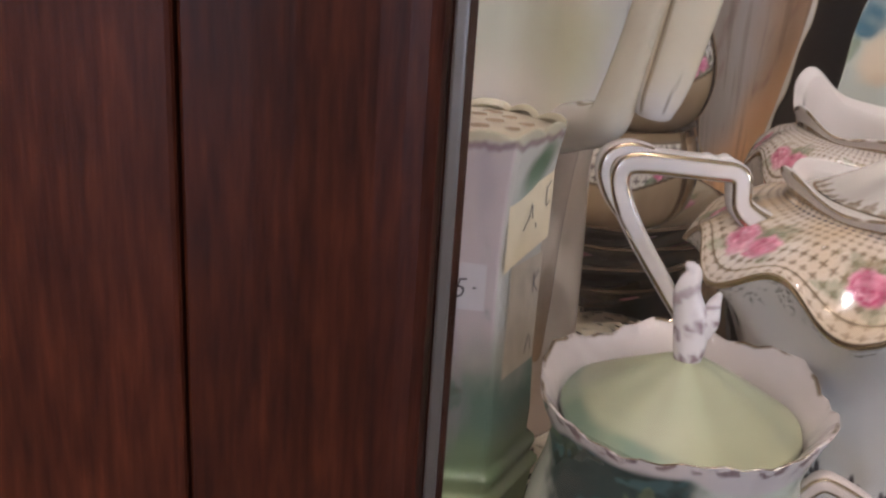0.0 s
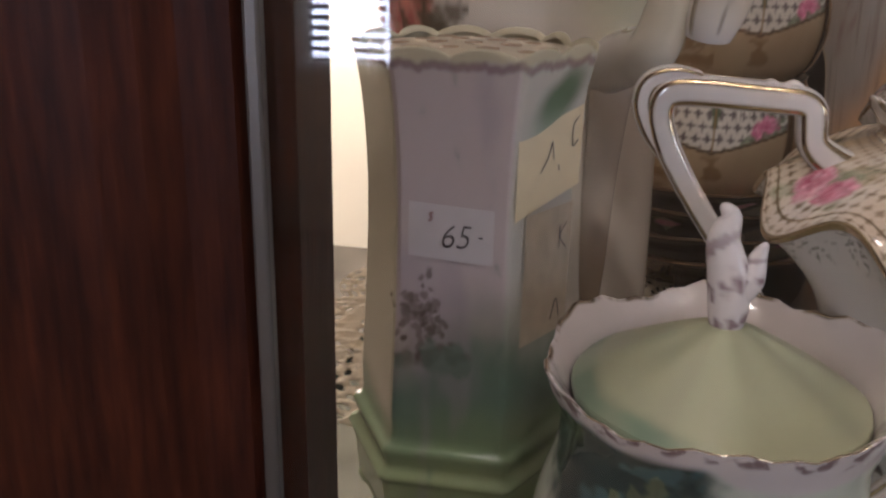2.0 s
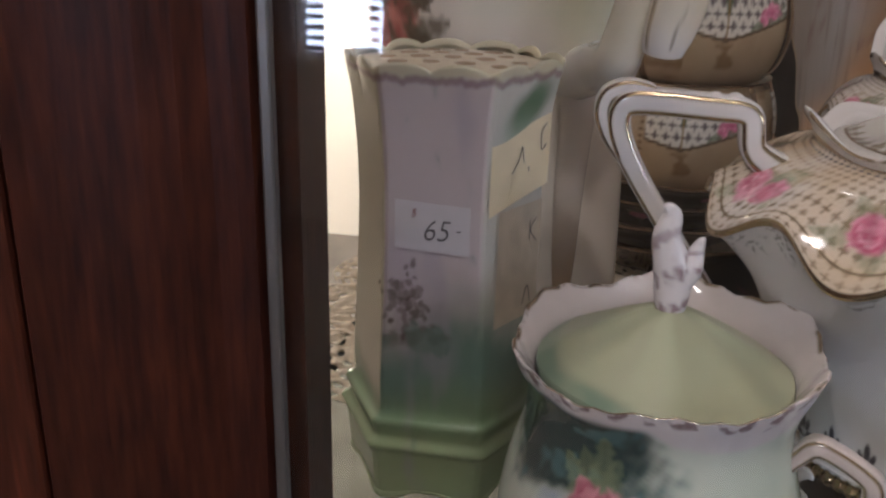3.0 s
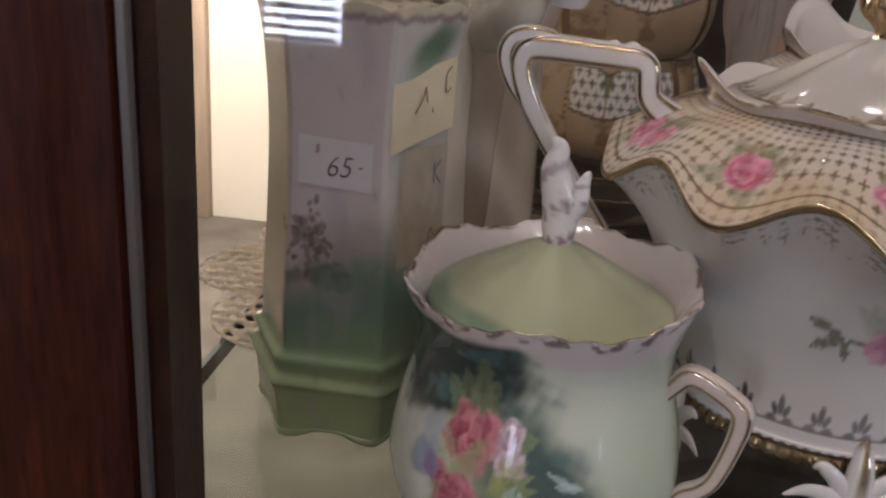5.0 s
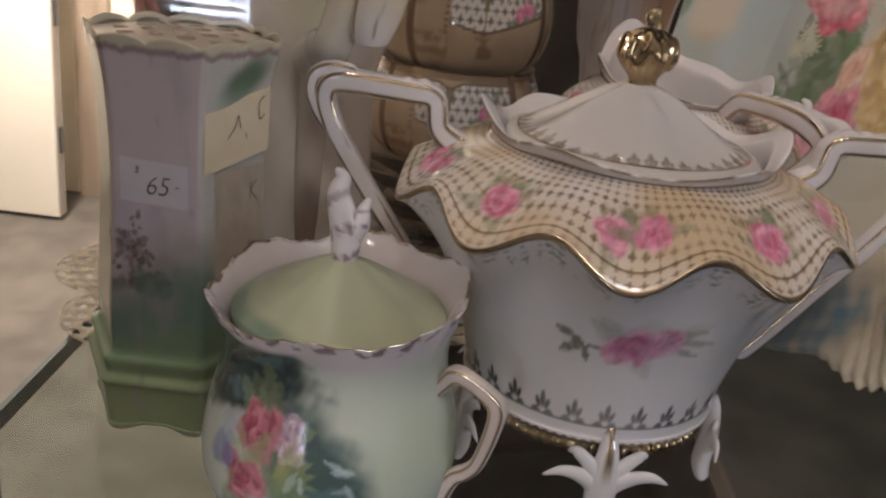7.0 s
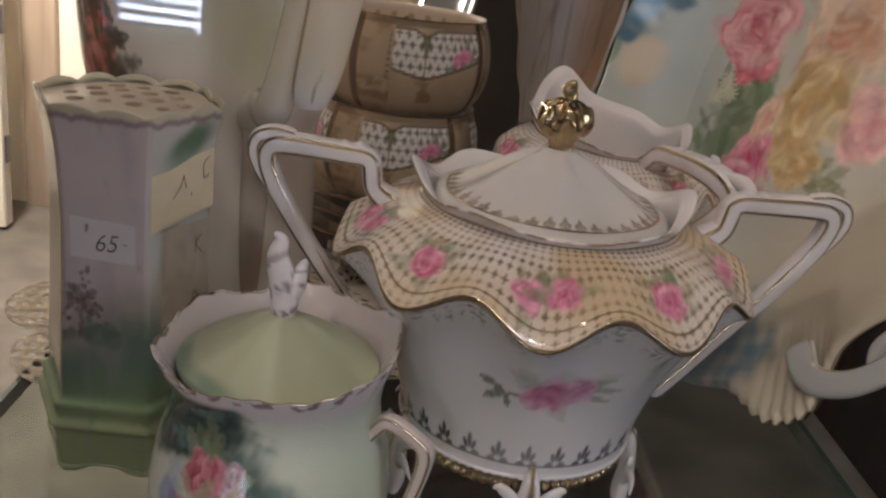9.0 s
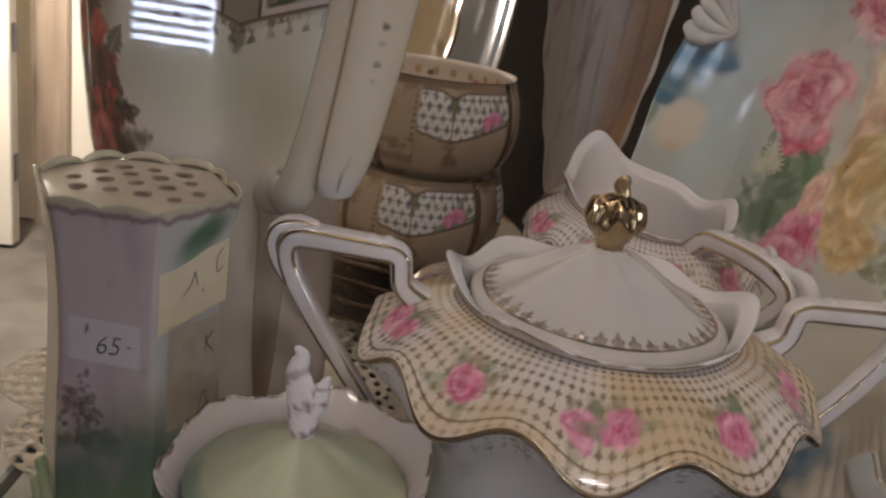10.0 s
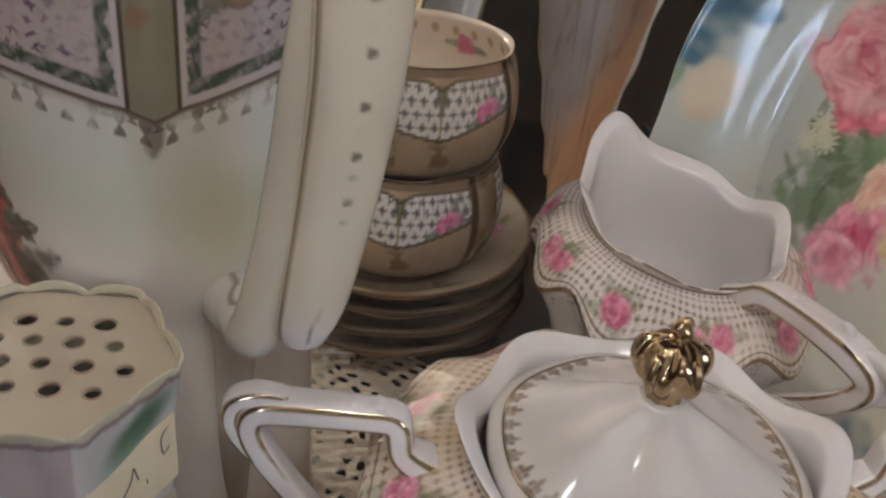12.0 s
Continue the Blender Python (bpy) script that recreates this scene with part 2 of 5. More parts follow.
structure("wall_south", joined_boxes((-3.1, WX0, WY - 0.1, WY, FLOOR, 1.75), (WX1, 3.1, WY - 0.1, WY, FLOOR, 1.75), (WX0, WX1, WY - 0.1, WY, FLOOR, WZ0), (WX0, WX1, WY - 0.1, WY, WZ1, 1.75)), GREYWALL, "beige shop wall with a window opening", "wall")
DAY = glowing("daylight", (0.80, 0.88, 1.0), 1.1)
structure("backdrop", box(-3.2, 3.2, -2.95, -2.94, FLOOR, 1.75), DAY, "pale bright daylight outside the windows", "backdrop")
structure("backdrop", box(3.44, 3.45, -2.7, 2.7, FLOOR, 1.75), DAY, "pale bright daylight outside the side window", "backdrop")

for k, (x0, x1, z0, z1) in enumerate(((WX0, WX1, WZ0, WZ1), (-0.65, 0.65, -0.1, 1.0))):
    w = tagged(new("window_%d" % (k + 1)), "white framed shop window with lowered slatted blind", "window", kind="structure")
    if k == 1:
        w.matrix_world = Matrix.Translation((3.1, -1.8, 0)) @ Matrix.Rotation(radians(90), 4, "Z") @ Matrix.Translation((0, -WY, 0))
    for b in ((x0, x0 + 0.03, z0, z1), (x1 - 0.03, x1, z0, z1), (x0 + 0.03, x1 - 0.03, z0, z0 + 0.03), (x0 + 0.03, x1 - 0.03, z1 - 0.03, z1)):
        part("window_frame", box(b[0], b[1], WY - 0.08, WY - 0.04, b[2], b[3], 0.003), CEIL, w)
    n = int((z1 - z0 - 0.06) / 0.034)
    slat = box(x0 + 0.035, x1 - 0.035, -0.012, 0.012, -0.0012, 0.0012)
    for i in range(n):
        s = part("slat", slat, BLIND, w)
        s.location = (0, WY - 0.02, z0 + 0.045 + i * 0.034)
        s.rotation_euler = (radians(46), 0, 0)

# a cream door standing open before the far wall, with its hinges
door = thing("door", "cream painted door standing open with brass hinges", "door", (-1.5, 2.44, FLOOR), kind="structure")
DOORW = 0.42
part("door_leaf", box(-DOORW, DOORW, -0.02, 0.02, 0.012, 2.05, 0.004), WALLPAINT, door)
for z in (0.25, 0.62, 0.86, 1.1, 1.75):
    part("hinge", box(DOORW, DOORW + 0.014, -0.012, 0.012, z - 0.04, z + 0.04, 0.003), BEAD, door, "small metal hinge")
part("door_edge", box(DOORW + 0.002, DOORW + 0.006, -0.018, 0.018, 0.02, 2.04), GREYWALL, door)
structure("trim", box(-1.125, -1.02, 2.665, 2.70, FLOOR, 1.6, 0.004), wood("brown_trim", (0.34, 0.27, 0.20), (0.52, 0.43, 0.32), 30, 0.5), "brown wooden door casing on the wall", "trim")

# ---- the cabinet ----
cab = thing("display_cabinet", "dark mahogany display cabinet with glazed door and open shelves", "cabinet", (0.1, 0.45, FLOOR))


def cpart(name, me, mat, label=""):
    """A part of the cabinet, given in room coordinates."""
    me.transform(Matrix.Translation((-0.1, -0.45, -FLOOR)))
    return part(name, me, mat, cab, label)


def stile():
    """The door's upright: a board with a rounded inner edge."""
    prof = [(-0.0299, 0.130), (-0.0299, 0.1090), (-0.0297, 0.1081), (-0.0292, 0.1076),
            (-0.0260, 0.1076), (-0.0210, 0.1078), (-0.0160, 0.1083), (-0.0110, 0.1092), (-0.0065, 0.1104), (-0.0030, 0.1118), (-0.0006, 0.1134), (0.0010, 0.1152), (0.0018, 0.1170), (0.0020, 0.1215), (0.0052, 0.1216), (0.0052, 0.1338), (-0.02, 0.1340)]
    bm = bmesh.new()
    rows = []
    for z in (-0.62, -0.2, 0.1, 0.3, 0.6, 1.0):
        rows.append([bm.verts.new((x, y, z)) for x, y in prof])
    for a, b in zip(rows, rows[1:]):
        for i in range(len(prof)):
            j = (i + 1) % len(prof)
            bm.faces.new((a[i], a[j], b[j], b[i]))
    bm.faces.new(rows[0][::-1])
    bm.faces.new(rows[-1])
    bmesh.ops.recalc_face_normals(bm, faces=bm.faces[:])
    return from_bm(bm)


cpart("door_stile", stile(), MAHOGANY, "dark red mahogany door stile with a rounded inner edge")
cpart("face_frame", box(-0.16, -0.0303, 0.1075, 0.130, -0.62, 1.0, 0.0008), FRAMEWOOD, "mahogany frame beside the door, coloured lighter as if lit")
cpart("glazing_bead", box(0.0022, 0.0040, 0.1150, 0.1168, -0.55, 0.95, 0.0004), BEAD, "thin grey metal glazing bead")
cpart("door_glass", box(0.0022, 0.40, 0.1170, 0.1196, -0.55, 0.95), PANE, "clear glass door pane")
cpart("door_stile", box(0.40, 0.47, 0.1075, 0.134, -0.62, 1.0, 0.003), MAHOGANY, "dark red mahogany door stile")
cpart("back_panel", box(0.04, 0.62, 0.76, 0.78, -0.62, 1.0), DARKWOOD, "dark stained wooden back panel")
cpart("post", box(0.48, 0.53, 0.16, 0.21, FLOOR, 1.0, 0.004), MAHOGANY)
cpart("post", box(-0.16, -0.12, 0.136, 0.17, FLOOR, 1.0, 0.004), MAHOGANY)
cpart("post", box(0.58, 0.62, 0.70, 0.758, FLOOR, 1.0, 0.004), MAHOGANY)
cpart("side_panel", box(0.535, 0.555, 0.20, 0.705, FLOOR + 0.08, 1.0), DARKWOOD, "dark stained wooden side panel")
cpart("top", box(-0.18, 0.65, 0.12, 0.80, 1.0, 1.03, 0.006), MAHOGANY)
cpart("lower_deck", box(0.30, 0.475, 0.30, 0.755, -0.11, -0.09, 0.003), plain("worn_board", (0.30, 0.265, 0.215), 0.6, var=0.3, scale=18), "worn grey-beige board below the glass shelf")
cpart("lower_deck", box(-0.08, 0.57, 0.22, 0.755, -0.64, -0.62, 0.003), plain("faded_deck", (0.115, 0.098, 0.078), 0.6, var=0.35, scale=6), "faded grey-brown bottom board")
cpart("shelf_glass", box(-0.047, 0.288, 0.155, 0.755, SHELF - 0.007, SHELF), SHELFGLASS, "clear glass shelf")
cpart("glass_edge", box(0.2882, 0.2912, 0.155, 0.755, SHELF - 0.007, SHELF - 0.0002), GREENEDGE, "polished green edge of the glass shelf")
cpart("glass_edge", box(-0.0492, -0.0472, 0.155, 0.755, SHELF - 0.007, SHELF - 0.0002), GREENEDGE, "polished dark edge of the glass shelf")
for x in (-0.02, 0.25):
    cpart("shelf_bracket", box(x - 0.006, x + 0.006, 0.70, 0.762, SHELF - 0.017, SHELF - 0.0072, 0.002), BEAD)
for x, y in ((-0.03, 0.17), (0.10, 0.62)):
    cpart("lamp_shade", box(x - 0.035, x + 0.035, y - 0.035, y + 0.035, 0.86, 1.0, 0.008), BEAD, "small grey downlight under the cabinet top")


# ---- painted decoration ----
WHITE = np.array([0.70, 0.66, 0.655])


def blossom(col, a, h, size, deep, pale, seed=0, petals=5):
    """Paint a rose of that size, centred on a, h = 0 (metres): rings of overlapping petals."""
    deep, pale = np.asarray(deep, float), np.asarray(pale, float)
    sel = (np.abs(a) < 1.35 * size) & (np.abs(h) < 1.35 * size)
    x, y, c = a[sel] / size, h[sel] / size, col[sel]
    rs = np.random.RandomState(seed * 7 + 1)
    x, y = x + 0.15 * fbm(x * 3.2, y * 3.2, seed), y + 0.15 * fbm(x * 3.2 + 4, y * 3.2, seed + 1)
    x = x + 0.05 * fbm(x * 11, y * 11, seed + 2)
    c0 = c
    whole = sstep(1.02, 0.70, np.hypot(x, y) + 0.20 * fbm(x * 5, y * 5, seed + 9))
    c = c + (deep * 0.42 + pale * 0.58 - c) * (whole * 0.7)[:, None]
    for off, w, n in ((0.60, 0.50, petals + 3), (0.42, 0.44, petals + 1), (0.26, 0.36, petals), (0.12, 0.28, 4), (0.03, 0.17, 2)):
        g0 = rs.uniform(0, 6.283)
        for k in range(n):
            g = g0 + k * 6.283 / n + rs.uniform(-0.45, 0.45)
            o, ww, tone = off * rs.uniform(0.80, 1.2), w * rs.uniform(0.65, 1.25), rs.uniform(0.62, 1.1)
            px, py = x - o * np.cos(g), y - o * np.sin(g)
            rad = px * np.cos(g) + py * np.sin(g)
            tan = -px * np.sin(g) + py * np.cos(g)
            e = np.hypot(rad / (ww * 0.80), tan / ww)
            m = sstep(1.06, 0.72, e) * rs.uniform(0.7, 1.0)
            t = np.clip(0.46 + 0.62 * rad / ww + 0.30 * rs.uniform(-1, 1) + 0.16 * fbm(tan * 16, rad * 3, seed + k), 0, 1) * tone
            shade = deep + (pale - deep) * (t ** 1.2)[:, None]
            shade = shade + (pale * 1.05 - shade) * (sstep(0.74, 0.9, e) * (rad > 0) * 0.5)[:, None]
            c = c * (1 - m[:, None]) + shade * m[:, None]
    c = c * (1 + 0.22 * fbm(x * 9, y * 9, seed + 5))[:, None]
    ragged = sstep(1.12, 0.72, np.hypot(x, y) + 0.24 * fbm(x * 5, y * 5, seed + 9))
    c = c0 + (c - c0) * ragged[:, None]
    out = col.copy()
    out[sel] = c
    return out


def leaf(col, a, h, ang, length, width, green, m=1.0):
    x = a * np.cos(ang) + h * np.sin(ang)
    y = -a * np.sin(ang) + h * np.cos(ang)
    t = x / length
    w = width * np.clip(np.sin(np.pi * np.clip(t, 0, 1)), 0, 1) ** 0.8
    k = sstep(1.0, 0.5, np.abs(y) / (w + 1e-6) + 0.25 * np.sin(t * 31 + length * 9000) * np.cos(t * 17)) * (t > 0) * (t < 1)
    vein = 1 - 0.25 * sstep(0.15, 0.0, np.abs(y) / (w + 1e-6))
    return mix(col, np.asarray(green), k * m * vein)


def spray(col, a, h, size, seed=0, deep=(0.40, 0.045, 0.11), pale=(0.72, 0.30, 0.38), green=(0.16, 0.19, 0.11), n=5, strength=0.8):
    """A rose with leaves about it."""
    rs = np.random.RandomState(seed + 11)
    for i in range(n):
        g = rs.uniform(0, 6.283)
        col = leaf(col, a, h, g, size * rs.uniform(1.6, 2.4), size * 0.45, np.array(green) * rs.uniform(0.8, 1.4), strength)
    return blossom(col, a, h, size, deep, pale, seed)


def lattice(a_cells, h_cells, size=0.30):
    """Mask of small stars, one to a cell."""
    x = a_cells - np.round(a_cells)
    y = h_cells - np.round(h_cells)
    r = np.hypot(x, y)
    f = np.arctan2(y, x)
    return sstep(1.0, 0.7, r / (size * (0.86 + 0.36 * np.cos(4 * f))))


def turned(profile, rows, cols, th=None, fine=None):
    """Profile samples (r, z) and the angle grid; angle 0 faces the door, growing to the right."""
    p = spline(profile, rows if fine is None else 4000)
    if fine is not None:      # rows set closer where the profile's height lies in that range
        w = np.where((p[:, 1] > fine[0]) & (p[:, 1] < fine[1]), fine[2], 1.0) * np.append(0, np.hypot(*np.diff(p, axis=0).T))
        c = np.cumsum(w) / w.sum()
        f = np.linspace(0, 1, rows)
        p = np.stack([np.interp(f, c, p[:, 0]), np.interp(f, c, p[:, 1])], -1)
    th = np.linspace(-np.pi, np.pi, cols, endpoint=False) if th is None else th
    return p[:, 0:1] * np.ones((1, cols)), p[:, 1:2] * np.ones((1, cols)), np.ones((rows, 1)) * th[None]


def place_round(R, Z, T, sx=1.0, sy=1.0):
    return np.stack([R * np.sin(T) * sx, -R * np.cos(T) * sy, Z], -1)


# ---- hatpin holder ----
def hexed(T, soft=0.06):
    """Radius of a hexagon of corner radius 1, with a flat face at angle 0, corners eased."""
    t = (T + np.pi / 6) % (np.pi / 3) - np.pi / 6
    r = np.cos(np.pi / 6) / np.cos(t)
    return np.minimum(r, 1 - soft * 0.35 * sstep(0.75, 1.0, np.abs(t) / (np.pi / 6)))


def hatpin_holder():
    ob = thing("hatpin_holder", "lavender and green six-sided porcelain hatpin holder with pierced scalloped top", "hatpin holder", (0.0058, 0.2500, SHELF))
    ob.scale = (0.86, 0.86, 1.0)
    prof = [(0.0005, 0.004), (0.0325, 0.0035), (0.0340, 0.0), (0.0348, 0.004), (0.0366, 0.0165), (0.0384, 0.0190), (0.0384, 0.0200), (0.0352, 0.0218), (0.0352, 0.0225), (0.0366, 0.0262), (0.0364, 0.0275), (0.0334, 0.0296),
            (0.0334, 0.040), (0.0321, 0.062), (0.0314, 0.084), (0.0318, 0.100), (0.0332, 0.114), (0.0348, 0.1235), (0.0356, 0.1275), (0.0350, 0.1282), (0.0336, 0.1266)]
    R, Z, T = turned(prof, 270, 420, None, (0.03, 0.13, 2.2))
    hexr = hexed(T)
    sc = np.abs(np.sin(6 * T + 0.3)) ** 0.7
    lip = sstep(0.115, 0.128, Z)
    foot = sstep(0.006, 0.0, Z) * sstep(0.031, 0.0325, R)
    corner = np.abs(((T + np.pi / 6) % (np.pi / 3)) - np.pi / 6) / (np.pi / 6)
    Zn = Z + lip * (0.0022 * sc - 0.001) + foot * 0.0028 * sstep(0.8, 0.2, corner)
    Rn = R * hexr * (1 + lip * 0.03 * sc)
    pts = place_round(Rn, Zn, T)
    a = T * 0.031
    lav, sage = rgb(206, 193, 196), rgb(134, 158, 122)
    base = np.zeros((*Z.shape, 3)) + lav
    face = np.round(T / (np.pi / 3))
    cream = rgb(206, 200, 172)
    base = mix(base, rgb(205, 203, 196), (face == 1) * 0.9)
    base = mix(base, cream, ((face == -1) | (np.abs(face) >= 2)) * 0.9)
    n1 = fbm(a * 90, Z * 90, 3)
    base = mix(base, rgb(98, 130, 118), sstep(0.070, 0.045, Z + 0.006 * n1) * 0.95 * (face != -1))
    base = mix(base, rgb(134, 160, 122), sstep(0.045, 0.026, Z + 0.003 * n1))
    base = mix(base, rgb(166, 180, 136), sstep(0.030, 0.018, Z) * (0.75 + 0.25 * fbm(a * 60, Z * 200, 5)))
    # a brown tree beside water
    base = mix(base, rgb(172, 160, 176), sstep(-0.1, 0.8, fbm(a * 160, Z * 70, 13)) * 0.4 * (face == 0))
    ta, tz = a + 0.0090, Z - 0.060
    ta, tz = ta + 0.0008 * fbm(a * 800, Z * 800, 15), tz + 0.0008 * fbm(a * 800, Z * 800, 16)
    tree = np.zeros(Z.shape)
    rs = np.random.RandomState(12)
    for _ in range(64):
        cx, cz, cr = rs.normal(0, 0.0040), 0.006 + rs.normal(0, 0.0036), rs.uniform(0.0007, 0.0018)
        tree = np.maximum(tree, sstep(1.1, 0.5, np.hypot(ta - cx, tz - cz) / cr) * rs.uniform(0.45, 1.0))
    for _ in range(16):
        cx, cz, cr = rs.uniform(-0.008, 0.014), -0.006 + rs.normal(0, 0.0016), rs.uniform(0.0010, 0.0024)
        tree = np.maximum(tree, sstep(1.1, 0.5, np.hypot((ta - cx) * 0.6, tz - cz) / cr) * rs.uniform(0.3, 0.7))
    base = mix(base, rgb(80, 68, 52), tree * 0.8)
    base = mix(base, rgb(78, 56, 48), sstep(0.0012, 0.0004, np.abs(ta - 0.12 * tz)) * sstep(-0.010, -0.006, tz) * sstep(0.010, 0.0, tz) * 0.5)
    tree2 = sstep(0.3, 0.8, sstep(0.016, 0.001, np.hypot((a + 0.001) * 0.8, (Z - 0.053) * 2.0)) + 0.40 * fbm(a * 600, Z * 600, 9, 5))
    base = mix(base, rgb(84, 118, 106), tree2 * 0.55 * (face == 0))
    # green leaf and cloud of the right face
    ga = a - 0.0325
    base = mix(base, rgb(70, 108, 74), sstep(1.0, 0.3, np.hypot((ga - 0.002) / 0.016, (Z - 0.1165) / 0.0085 - ga * 34) + 0.12 * n1) * 0.9)
    base = mix(base, rgb(142, 164, 142), sstep(1.0, 0.2, np.hypot(ga / 0.016, (Z - 0.109) / 0.010)) * 0.6)
    top = sstep(0.1245, 0.127, Zn + 0.0008 * fbm(a * 500, Z * 10, 4))
    base = mix(base, rgb(206, 198, 172), top)
    base = mix(base, rgb(132, 104, 112), sstep(0.0016, 0.0004, np.abs(Zn - 0.1252 - 0.0006 * fbm(a * 900, Z, 6))) * 0.7 * (np.abs(face) < 1.5))
    part("body", sheet(pts, base), CHINA_SOFT, ob)
    # pierced top plate
    N = 190
    g = np.linspace(-0.0355, 0.0355, N)
    gx, gy = np.meshgrid(g, g)
    th = np.arctan2(gx, -gy)
    inside = np.hypot(gx, gy) < 0.0352 * hexed(th)
    holes = [(i * 0.0104 + (j % 2) * 0.0052 + 0.0008, j * 0.0093 - 0.0045) for j in range(-2, 3) for i in range(-3, 4)]
    holes = [(x, y, 0.0024 + 0.0003 * np.sin(x * 900 + y * 700) if not (x > 0.008 and y > 0.012) else 0.0030) for x, y in holes if np.hypot(x, y) < 0.0255 * hexed(np.arctan2(x, -y)) + 0.001]
    clear = inside.copy()
    for x, y, r in holes:
        clear &= np.hypot(gx - x, gy - y) > r
    pts = np.stack([gx, gy, 0.1260 + 0.0022 * (1 - (np.hypot(gx, gy) / 0.034) ** 2)], -1)
    col = np.zeros((N, N, 3)) + rgb(210, 198, 174)
    plate = part("pierced_top", sheet(pts, mix(col, rgb(188, 170, 150), 0.3 + 0.3 * fbm(gx * 120, gy * 120, 2)), wrap=False, keep=clear[:, :]), CHINA_MATT, ob, "ivory pierced top plate with pin holes")
    for x, y, r in holes:
        s = np.linspace(0, 2 * np.pi, 20, endpoint=False)
        ring = np.array([[1.22, -0.0002], [1.17, 0.0001], [1.06, 0.0001], [0.98, -0.0003], [0.99, -0.0009]])
        p = np.stack([ring[:, 0:1] * r * np.cos(s) + x, ring[:, 0:1] * r * np.sin(s) + y, 0.1261 + 0.0022 * (1 - (np.hypot(x, y) / 0.034) ** 2) + ring[:, 1:2] * np.ones(20)], -1)
        part("hole_rim", sheet(p, np.zeros((5, 20, 3)) + rgb(186, 164, 142)), CHINA_SOFT, plate)
    # price tags
    yf = -0.0276
    bm = bmesh.new()
    for (x0, x1, z0, z1, sk) in ((-0.0122, 0.0114, 0.0800, 0.0935, 0.0012),):
        vs = []
        for i in range(9):
            for j in range(5):
                u, v = i / 8, j / 4
                vs.append(bm.verts.new((x0 + (x1 - x0) * u, yf - 0.0003 - 0.0003 * np.sin(3 * u), z0 + (z1 - z0) * v - sk * u)))
        for i in range(8):
            for j in range(4):
                k = i * 5 + j
                bm.faces.new((vs[k], vs[k + 5], vs[k + 6], vs[k + 1]))
    tag = part("price_tag", from_bm(bm), PAPER, ob, "small white paper price tag with handwriting")

    def text(body, size, mat, m, shear=0.25):
        cu = bpy.data.curves.new("writing", "FONT")
        cu.body, cu.size, cu.shear, cu.extrude, cu.offset = body, size, shear, 0.00006, -0.012 * size
        tmp = bpy.data.objects.new("writing", cu)
        scene.collection.objects.link(tmp)
        me = bpy.data.meshes.new_from_object(tmp)
        bpy.data.objects.remove(tmp)
        me.transform(m)
        return part("writing", me, mat, tag)

    text("65", 0.0085, INK, pose(-0.0036, yf - 0.0008, 0.0826, 90, 0, 0))
    text("-", 0.006, INK, pose(0.0066, yf - 0.0008, 0.0843, 90, 0, 0))
    text("$", 0.0034, REDINK, pose(-0.0072, yf - 0.0008, 0.0890, 90, 0, 0))
    # cream tag folded on the right-hand face, with unreadable strokes
    rot = Matrix.Rotation(radians(60), 4, "Z")
    bm = bmesh.new()
    vs = []
    for i in range(9):
        for j in range(5):
            u, v = i / 8, j / 4
            vs.append(bm.verts.new((-0.0152 + 0.030 * u, yf - 0.0006 - 0.0010 * u * u, 0.0895 + 0.0200 * v + 0.0050 * u)))
    for i in range(8):
        for j in range(4):
            k = i * 5 + j
            bm.faces.new((vs[k], vs[k + 5], vs[k + 6], vs[k + 1]))
    me = from_bm(bm)
    me.transform(rot)
    tag2 = part("price_tag", me, CREAMPAPER, ob, "cream paper tag with handwriting")
    bm = bmesh.new()
    vs = [bm.verts.new((x, yf - 0.0005, z)) for x, z in ((-0.0095, 0.050), (0.0145, 0.054), (0.0145, 0.090), (-0.0095, 0.090))]
    bm.faces.new(vs)
    me = from_bm(bm)
    me.transform(rot)
    part("price_tag", me, plain("tan_paper", (0.50, 0.42, 0.33), 0.7, scale=200), ob, "tan paper tag tucked beneath")
    for path in (((-0.0055, 0.1000), (-0.002, 0.1035), (-0.0005, 0.1072)), ((-0.0005, 0.1072), (0.0002, 0.1045), (0.0008, 0.1025)), ((0.0032, 0.1012), (0.0035, 0.0995)),
                 ((0.0118, 0.1120), (0.0092, 0.1098), (0.0095, 0.1050), (0.0120, 0.1062)), ((0.006, 0.0855), (0.0062, 0.079)), ((0.0095, 0.0858), (0.0065, 0.0825), (0.0098, 0.0785)),
                 ((0.004, 0.060), (0.0065, 0.0655), (0.0085, 0.060))):
        me = tube([(x, yf - 0.0013 - 0.0010 * max(0, (x + 0.0152) / 0.03) ** 2, z) for x, z in path], 0.00022, 0.00012, 10 * len(path), 6, up=(0, 1, 0.1))
        me.transform(rot)
        part("writing", me, INK, tag2)
    return ob


hatpin_holder()


